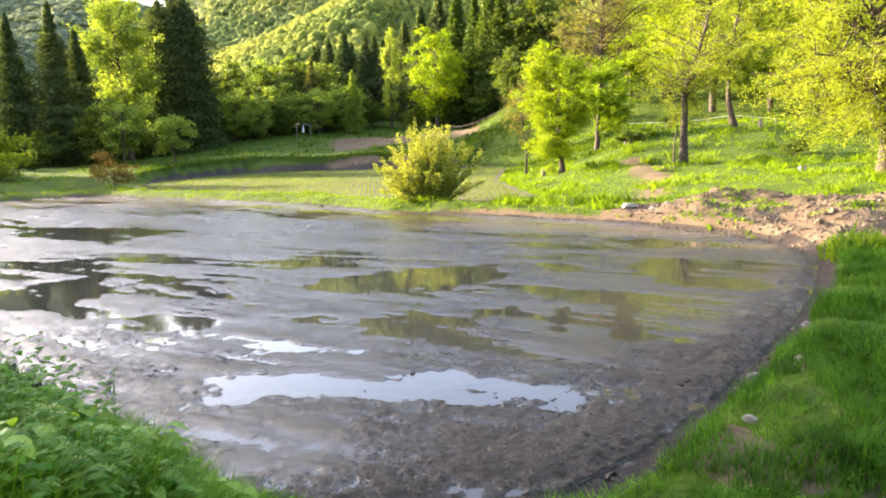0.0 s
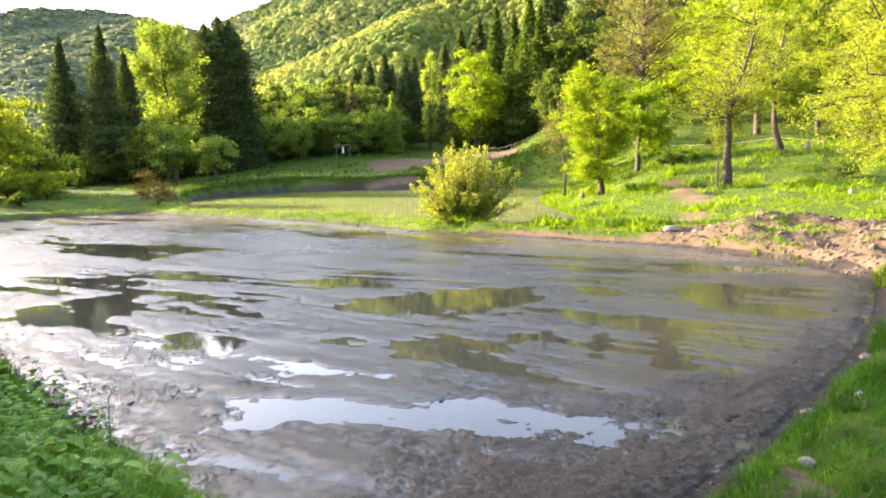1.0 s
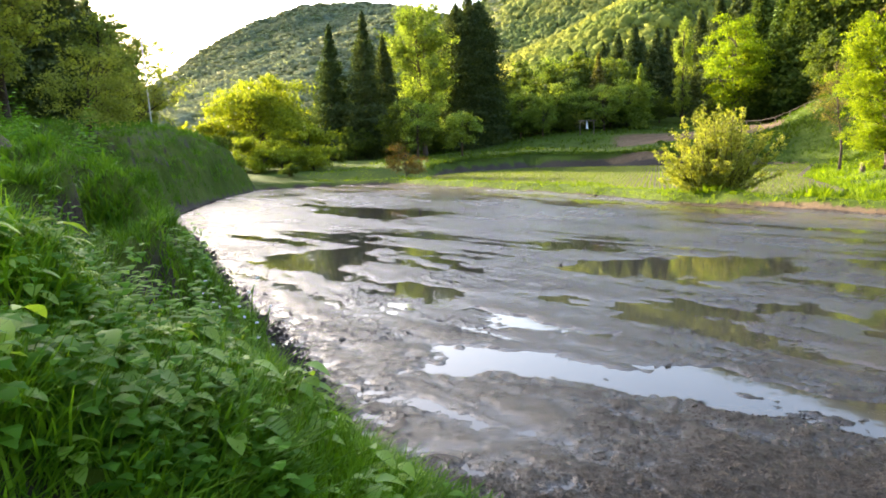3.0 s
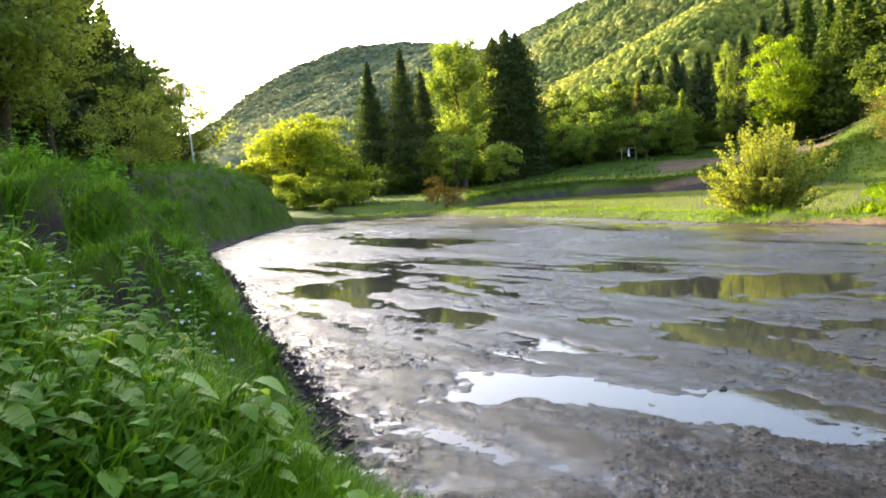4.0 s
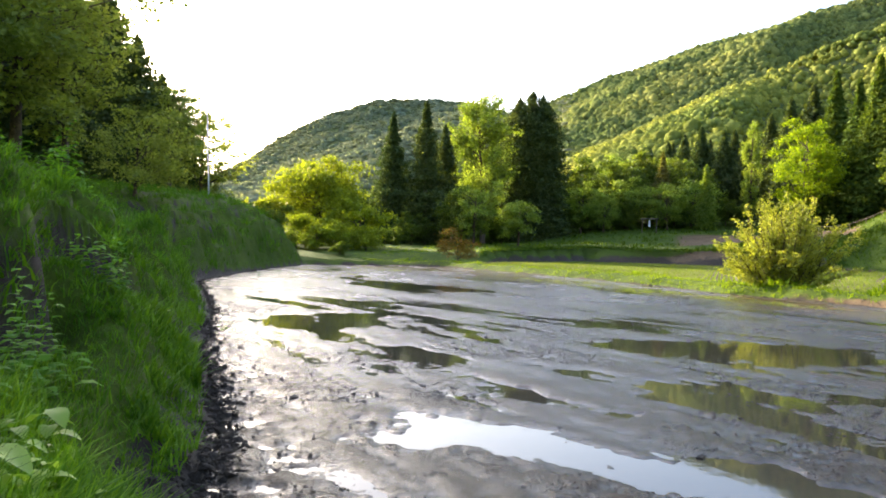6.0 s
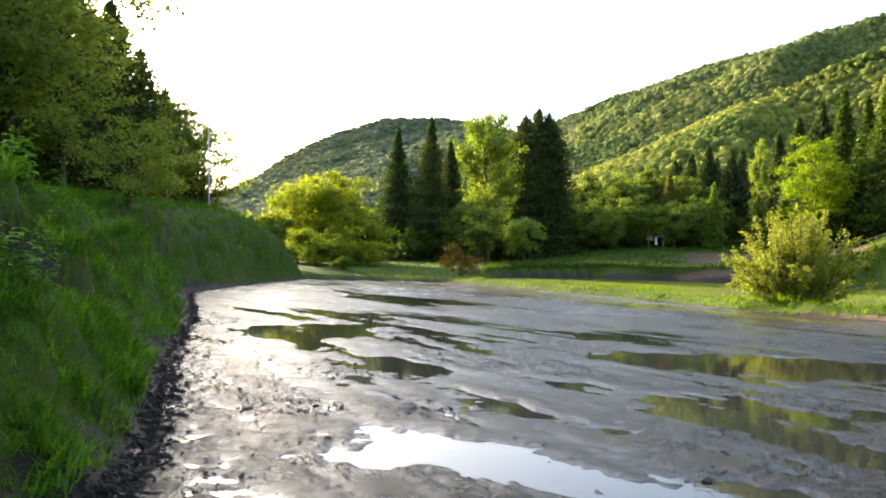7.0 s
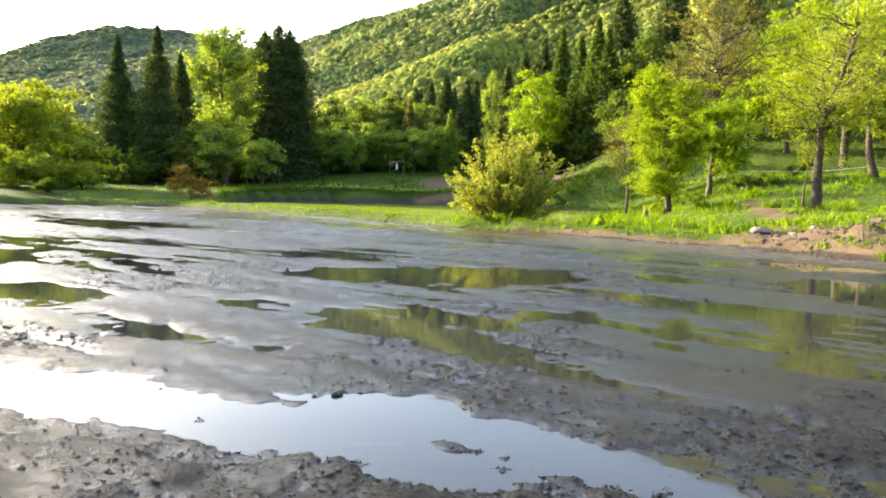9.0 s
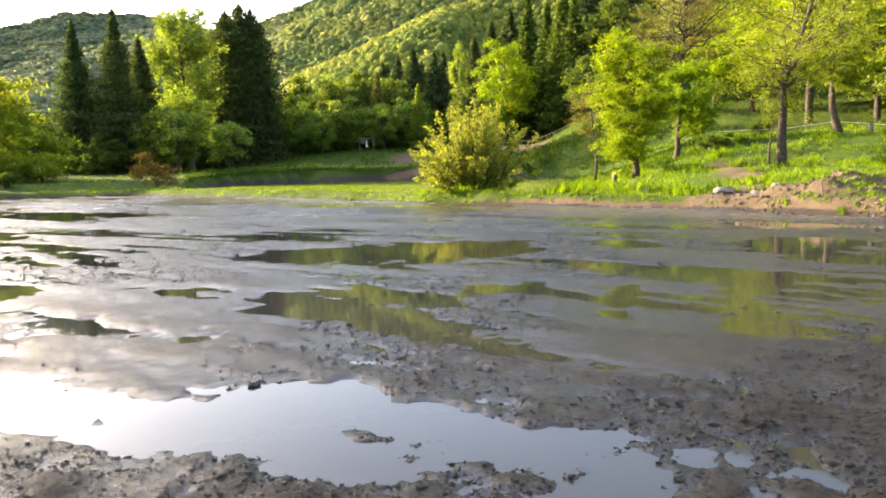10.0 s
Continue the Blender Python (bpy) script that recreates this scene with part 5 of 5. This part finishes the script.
def dock_plant(r, n, height, leaf):
    """Broad rounded leaves with a folded midrib, arching out from a short stem."""
    v, f = [], []
    rows = ((0.0, 0.03), (0.18, 0.44), (0.4, 0.66), (0.62, 0.62), (0.84, 0.36), (1.0, 0.02))
    for k in range(n):
        z = height * (0.3 + 0.7 * (k + 0.5) / n)
        a = k * 2.4 + r.normal() * 0.4
        out = leaf * r.uniform(0.7, 1.3)
        rise = r.uniform(0.1, 0.5)
        dx, dy = np.cos(a), np.sin(a)
        b = len(v)
        for t, w in rows:
            cx, cy, cz = dx * out * t, dy * out * t, z + out * (rise * t - 0.6 * t * t)
            hw = w * out / 2
            v += [(cx - dy * hw, cy + dx * hw, cz + 0.25 * hw), (cx, cy, cz), (cx + dy * hw, cy - dx * hw, cz + 0.25 * hw)]
        for i in range(len(rows) - 1):
            o = b + 3 * i
            f += [(o, o + 1, o + 4, o + 3), (o + 1, o + 2, o + 5, o + 4)]
    return np.array(v), np.array(f)


docks = [dock_plant(gr, n, h, w) for n, h, w in ((8, 0.26, 0.14), (7, 0.20, 0.11), (9, 0.32, 0.15), (8, 0.24, 0.12))]
x, y = gr.normal(-2.4, 0.9, 520), gr.normal(3.9, 1.2, 520)
ok = turf_ok(x, y, 0.85) & (left_side(x, y) > 0.3) & (wave(x, y, 1.1, 4) > -0.1)
x, y = x[ok], y[ok]
dock_ob = strew("dock_leaves", gr, docks, x, y, gr.uniform(0.5, 1.0, len(x)), M_DOCK, "pale broad dock leaves in a lush clump on the bank")
dock_ob.data.polygons.foreach_set("use_smooth", np.full(len(dock_ob.data.polygons), True))
x, y = gr.normal(-1.8, 0.9, 8000), gr.normal(4.0, 1.7, 8000)
ok = turf_ok(x, y, 0.3) & (left_side(x, y) > 0.05)
x, y = x[ok], y[ok]
strew("bank_grass", gr, fine, x, y, gr.uniform(0.5, 1.15, len(x)), M_FRESH, "fresh light green grass in soft tufts on the bank")
x, y = gr.uniform(1.5, 10.5, 26000), gr.uniform(5.5, 20, 26000)
sd_p, in_p = poly_distance(x, y, POND)
ok = ~in_p & (sd_p > 0.45) & (sd_p < 2.4) & (wave(x, y, 0.8, 2) > -0.3)
x, y = x[ok], y[ok]
strew("dike_grass", gr, fine, x, y, (0.8 + 0.9 * np.clip(wave(x, y, 0.8, 2), 0, 1)) * gr.uniform(0.7, 1.2, len(x)), M_DEEP, "lush deep green clumps of grass along the dike")
x, y = polar_points(gr, 1000, (-60, 0), (1.2, 17), 0.9)
ok = turf_ok(x, y, 0.4)
x, y = x[ok], y[ok]
strew("dike_weeds", gr, small_weeds, x, y, gr.uniform(0.4, 0.9, len(x)), M_GRASS, "low leafy weeds among the grass of the dike")
x, y = polar_points(gr, 14000, (18, 64), (14, 66), 0.9)
ok = turf_ok(x, y, 0.4) & (left_side(x, y) > 0.3)
x, y = x[ok], y[ok]
strew("bank_grass", gr, fine, x, y, hollow(x, y) * gr.uniform(0.7, 1.4, len(x)) * (1 + 0.015 * np.hypot(x, y)), M_GRASS, "tall grass and weeds on the high bank")

x, y = gr.uniform(-3.5, 9.5, 6500), gr.uniform(-7, 4.5, 6500)
ok = turf_ok(x, y, 0.4) & (np.hypot(x - C0[0], y - C0[1]) > 0.6)
x, y = x[ok], y[ok]
strew("bank_grass", gr, fine, x, y, gr.uniform(0.5, 0.95, len(x)), M_GRASS, "short trodden grass on the way down the bank")

# far dike and slopes in the sun
x, y = polar_points(gr, 26000, (-44, 34), (17, 90), 0.95)
ok = turf_ok(x, y, 0.14) & (left_side(x, y) < 0)
x, y = x[ok], y[ok]
clump = 0.55 + 1.5 * np.clip(wave(x, y, 1.7, 4) + 0.2, 0, 1)
clump = clump * (1 - 0.55 * smooth01(0.0, 9.0, np.degrees(np.arctan2(C0[0] - x, y - C0[1]))))
strew("slope_grass", gr, coarse, x, y, clump * gr.uniform(0.6, 1.2, len(x)) * (1 + 0.005 * np.hypot(x, y)), M_GRASS_LIT, "sunlit young grass on the dike and slope")
x, y = polar_points(gr, 10000, (-38, 28), (88, 165), 1.0)
x2, y2 = polar_points(gr, 15000, (-14, 6), (70, 130), 1.0)
x, y = np.concatenate([x, x2]), np.concatenate([y, y2])
ok = turf_ok(x, y)
x, y = x[ok], y[ok]
strew("slope_grass", gr, sparse, x, y, (0.6 + 0.8 * np.clip(wave(x, y, 4.0, 3) + 0.3, 0, 1)) * gr.uniform(1.0, 2.4, len(x)), M_GRASS_SHADED, "grass on the upper terraces, coloured deep green for shade")

x, y = polar_points(gr, 26000, (-30, 33), (26, 66), 0.8)
sd_p, in_p = poly_distance(x, y, POND)
ok = (~in_p) & (sd_p > 0.12) & (sd_p < 2.6) & (left_side(x, y) < 0) & (soil_mask(x, y) < 0.75)
x, y = x[ok], y[ok]
strew("dike_grass", gr, coarse, x, y, gr.uniform(0.35, 0.85, len(x)), M_GRASS_LIT, "bright young grass along the far dike")

# tufts taking hold on the bare soil
x, y = gr.uniform(5, 20, 5000), gr.uniform(19, 35, 5000)
ok = (signed(x, y, BARE) > -0.8) & (wave(x, y, 1.6, 2) > 0.22) & ~poly_distance(x, y, POND)[1]
x, y = x[ok], y[ok]
strew("soil_tufts", gr, coarse, x, y, gr.uniform(0.4, 1.0, len(x)), M_GRASS_LIT, "young tufts of grass on the bare soil")

# planted paddy beyond the pond
M_FIELD = earth_mat("pale paddy mud", (0.085, 0.074, 0.038), (0.115, 0.10, 0.052), (0.06, 0.053, 0.03), 0.9, 1.0)
field_shader = M_FIELD.node_tree.nodes["Principled BSDF"]
field_shader.inputs["Specular IOR Level"].default_value = 0.12
tagged(flat_sheet("field_mud", FIELD, 0.10, M_FIELD), "pale wet mud of a planted rice paddy", "field", kind="structure")
uu, vv = np.meshgrid(np.arange(-46, 16, 0.30), np.arange(36, 104, 0.42))
rx, ry = (uu - 0.10 * (vv - 40)).ravel(), vv.ravel()
ok = (in_field(rx, ry) > 0.6) & (gr.uniform(0, 1, rx.size) > 0.06)
rx, ry = rx[ok] + gr.normal(size=ok.sum()) * 0.03, ry[ok] + gr.normal(size=ok.sum()) * 0.05
seedling = [blade_tuft(gr, 3, 0.20, 0.032, 0.6) for k in range(3)]
strew("rice_seedlings", gr, seedling, rx, ry, gr.uniform(0.8, 1.3, len(rx)), M_RICE, "young rice seedlings planted in straight rows", -0.02)

# grassy lip of the terrace behind it
x, y = polar_points(gr, 24000, (-2, 24), (78, 106), 1.0)
f = in_field(x, y)
ok = (f < -0.9) & (f > -3.6)
x, y = x[ok], y[ok]
strew("terrace_grass", gr, coarse, x, y, gr.uniform(0.9, 1.7, len(x)), M_GRASS_SHADED, "green grass on the lip of a terrace")
x, y = polar_points(gr, 16000, (-8, 14), (38, 92), 1.0)
f = in_field(x, y)
ok = (f < 0.15) & (f > -1.0)
x, y = x[ok], y[ok]
strew("field_edge_grass", gr, coarse, x, y, gr.uniform(0.6, 1.2, len(x)), M_GRASS_LIT, "young grass along the edge of the planted paddy")

# ---------------------------------------------------------------- small things
M_STONE = earth_mat("grey stone", (0.24, 0.20, 0.16), (0.34, 0.29, 0.24), (0.13, 0.10, 0.08), 0.85, 3.0)
M_OLD_WOOD = bark_mat("weathered wood", (0.08, 0.06, 0.045), (0.21, 0.17, 0.13))
M_SOIL = earth_mat("dry crumbled soil", (0.12, 0.084, 0.05), (0.17, 0.122, 0.076), (0.075, 0.05, 0.03), 0.95, 3.0)


def plain(name, colour, rough, metal=0.0):
    m, nt, p, out = nodes_of(name)
    nt.links.new(ramp(nt, noise_tex(nt, 5.0), [(0.3, tuple(c * 0.85 for c in colour)), (0.7, colour)]), p.inputs["Base Color"])
    p.inputs["Roughness"].default_value, p.inputs["Metallic"].default_value = rough, metal
    return m


M_PALE_METAL = plain("galvanised pipe", (0.62, 0.62, 0.60), 0.45, 0.3)
M_WHITE = plain("white paint", (0.8, 0.8, 0.78), 0.5)


def rod(a, b, ra, rb=None, sides=8):
    v, f = tube([a, b], [ra, ra if rb is None else rb], sides)
    return v, f


def rock_mesh(seed, size):
    r = np.random.default_rng(seed)
    bm = bmesh.new()
    bmesh.ops.create_icosphere(bm, subdivisions=2, radius=1.0)
    cuts = [Vector(r.normal(size=3)).normalized() for k in range(7)]
    for v in bm.verts:
        for c in cuts:
            over = v.co.dot(c) - 0.72
            if over > 0:
                v.co -= c * over
        v.co *= 1 + 0.05 * r.normal()
        v.co = Vector((v.co.x * size[0], v.co.y * size[1], v.co.z * size[2]))
    me = bpy.data.meshes.new("stone")
    bm.to_mesh(me)
    bm.free()
    me.materials.append(M_STONE)
    return me


for i, (px, py, sz) in enumerate(((7.6, 29.9, (0.34, 0.22, 0.17)), (8.4, 29.3, (0.22, 0.17, 0.10)), (8.9, 28.9, (0.17, 0.14, 0.09)), (6.7, 30.6, (0.14, 0.13, 0.08)), (22.4, 45.4, (0.32, 0.3, 0.32)),
                                  (4.1, 9.4, (0.12, 0.09, 0.06)), (4.6, 9.2, (0.10, 0.08, 0.05)), (5.9, 11.6, (0.12, 0.1, 0.06)), (3.2, 7.4, (0.10, 0.08, 0.06)))):
    st = new("stone", rock_mesh(200 + i, sz))
    st.matrix_basis = pose(px, py, float(land(px, py)) + sz[2] * 0.35, 0, 0, 37 * i)
    tagged(st, "pale grey stone lying on the grassy dike", "stone", "stones")

# crumbled soil on the bare bank
sr = np.random.default_rng(91)
x, y = sr.uniform(6, 20, 10000), sr.uniform(19, 34, 10000)
ok = signed(x, y, BARE) + 0.8 * wave(x, y, 1.5, 1) > 0
x, y = x[ok], y[ok]
sz = 0.03 * sr.lognormal(0, 0.5, len(x))
m = random_turns(sr, len(x), 0.3) * sz[:, None, None]
tagged(new("soil_clods", mesh_of("soil_clods", *rubble(sr, m, np.stack([x, y, land(x, y)], 1)), M_SOIL)),
       "dry crumbled clods on the bare bank", "clods", kind="stuff")

# pole on the high bank
pole = new("pole")
part("shaft", mesh_of("shaft", *rod((0, 0, -0.5), (0, 0, 8.0), 0.075, 0.05), M_PALE_METAL, True), pole)
part("cap", mesh_of("cap", *rod((0, 0, 7.95), (0, 0, 8.1), 0.09, 0.06), M_PALE_METAL, True), pole)
stand(pole, at(44.8, 66, 0) @ pose(0, 0, 0, 0, -3, 0), "slim grey metal pole standing on the bank", "pole")

# timber frame with a hanging bell-shaped weight at the wood's edge
gate = new("timber_frame")
for px in (-1.25, 1.25):
    part("post", mesh_of("post", *rod((px, 0, -0.4), (px, 0, 2.6), 0.09), M_OLD_WOOD, True), gate)
part("beam", mesh_of("beam", *rod((-1.6, 0, 2.62), (1.6, 0, 2.62), 0.09), M_OLD_WOOD, True), gate)
part("bell", mesh_of("bell", *tube([(0, 0, 2.5), (0, 0, 2.2), (0, 0, 1.6), (0, 0, 1.2)], [0.03, 0.11, 0.16, 0.24], 10), M_WHITE, True), gate, "pale bell hanging from the beam")
stand(gate, at(11.2, 136, 5), "plain timber frame with a pale hanging bell", "frame")


def rail_fence(name, pts, label, rail_material, high=0.75, thick=0.035):
    root = new(name)
    tops = []
    for px, py in pts:
        g = float(land(px, py))
        part("post", mesh_of("post", *rod((px, py, g - 0.3), (px, py, g + high), 0.05), M_OLD_WOOD, True), root)
        tops.append((px, py, g + high - 0.08))
    for a, b in zip(tops, tops[1:]):
        part("rail", mesh_of("rail", *rod(a, b, thick), rail_material, True), root)
    return tagged(root, label, "fence")


def bearing_line(a0, a1, d0, d1, n):
    return [(C0[0] - math.sin(radians(a0 + (a1 - a0) * k / (n - 1))) * (d0 + (d1 - d0) * k / (n - 1)),
             C0[1] + math.cos(radians(a0 + (a1 - a0) * k / (n - 1))) * (d0 + (d1 - d0) * k / (n - 1))) for k in range(n)]


rail_fence("rail_fence", bearing_line(-12.5, -25.0, 84, 80, 9), "low rail fence with pale rails across the slope", M_PALE_METAL, 0.8, 0.018)
rail_fence("rail_fence", bearing_line(1.6, -5.0, 124, 112, 8), "low weathered rail fence below the trees", M_OLD_WOOD)

# stumps and stakes
stump = new("tree_stump")
part("trunk", mesh_of("trunk", *tube([(0, 0, -0.2), (0, 0, 0.15), (0.03, 0, 0.75), (0.03, 0, 0.76)], [0.28, 0.2, 0.17, 0.01], 10), M_OLD_WOOD, True), stump)
stand(stump, at(-7.7, 58, 0), "grey weathered tree stump on the grass", "stump")
for a, d, s, t in ((-24.0, 73, 1.2, 50), (-14.2, 70, 0.8, 10)):
    clone(stump, at(a, d, t, s))
stake = new("stake")
part("shaft", mesh_of("shaft", *rod((0, 0, -0.2), (0.03, 0.02, 0.45), 0.022, 0.018), M_OLD_WOOD, True), stake)
stand(stake, pose(5.2, 31.9, float(land(5.2, 31.9))), "short wooden stake at the water's edge", "stake", "stakes")
for px, py, t in ((5.6, 31.8, 50), (9.2, 26.2, 120)):
    clone(stake, pose(px, py, float(land(px, py)), 0, 4, t))

# blossom behind the cedars, low bushes on the slope
blossom = broad_tree("blossom_tree", 95, 9.0, 4.0, 1.5, 0.2, 0.2, 34, 120, 0.42, M_BARK, M_BLOSSOM, 1.0, 0.3)
stand(blossom, at(17.7, 178), "pale pink blossoming tree among the woods", "tree")
clone(blossom, at(30.0, 150, 40, 1.0))
low = broad_tree("low_bush", 96, 1.5, 1.1, 0.05, 0.04, 0.0, 26, 130, 0.14, M_BARK, M_MID, 1.0, 0.1)
stand(low, at(-14.6, 71), "small dark green bush on the slope", "shrub", "low bushes")
for a, d, s, t in ((-17.5, 84, 1.3, 50), (-26.5, 60, 1.0, 90), (35, 70, 0.9, 100), (40.9, 66, 1.9, 60), (39.7, 69, 1.5, 160), (31.5, 95, 1.6, 10)):
    clone(low, at(a, d, t, s))


def flower_stalk(seed, high):
    """A thin leafy stalk that carries loose heads of tiny white flowers."""
    r = np.random.default_rng(seed)
    root = new("white_flower")
    p = np.array([(0, 0, -0.05), (0.02, 0, high * 0.5), (0.05 * r.normal(), 0.03, high)])
    stems, lv = [tube(p, [0.005, 0.004, 0.003], 5)], []
    for k in range(7):
        lv.append(np.array([0.05 * r.normal(), 0.05 * r.normal(), high * r.uniform(0.1, 0.6)])[None])
    for k in range(4):
        a, t = 1.6 * k + r.uniform(0, 0.8), 1.0 - 0.12 * k
        b = np.array([np.cos(a), np.sin(a), 0.9]) * r.uniform(0.04, 0.08) + (0, 0, high * t)
        stems.append(tube([(0.02, 0, high * t - 0.04), b], [0.003, 0.002], 4))
        head = ICO_V * (1 + 0.2 * r.normal(size=(len(ICO_V), 1))) * np.array([0.011, 0.011, 0.007]) + b
        part("flower_head", mesh_of("flower_head", head, ICO_F, M_WHITE), root, "loose head of tiny white flowers")
    part("stalk", mesh_of("stalk", *join(stems), M_GRASS, True), root)
    part("foliage", mesh_of("foliage", *leaves(r, np.vstack(lv), 0.12, 0.4), M_DOCK), root)
    return root


flower = flower_stalk(301, 0.55)
px, py = -2.3, 4.7
stand(flower, pose(px, py, float(land(px, py))), "white-flowering weed on a thin stalk on the bank", "flower", "white flowers")
for px, py, sc, t in ((-2.5, 5.1, 1.1, 60), (-3.4, 5.7, 1.0, 130), (-4.3, 5.6, 1.2, 200)):
    clone(flower, pose(px, py, float(land(px, py)), 0, 0, t) @ Matrix.Scale(sc, 4))
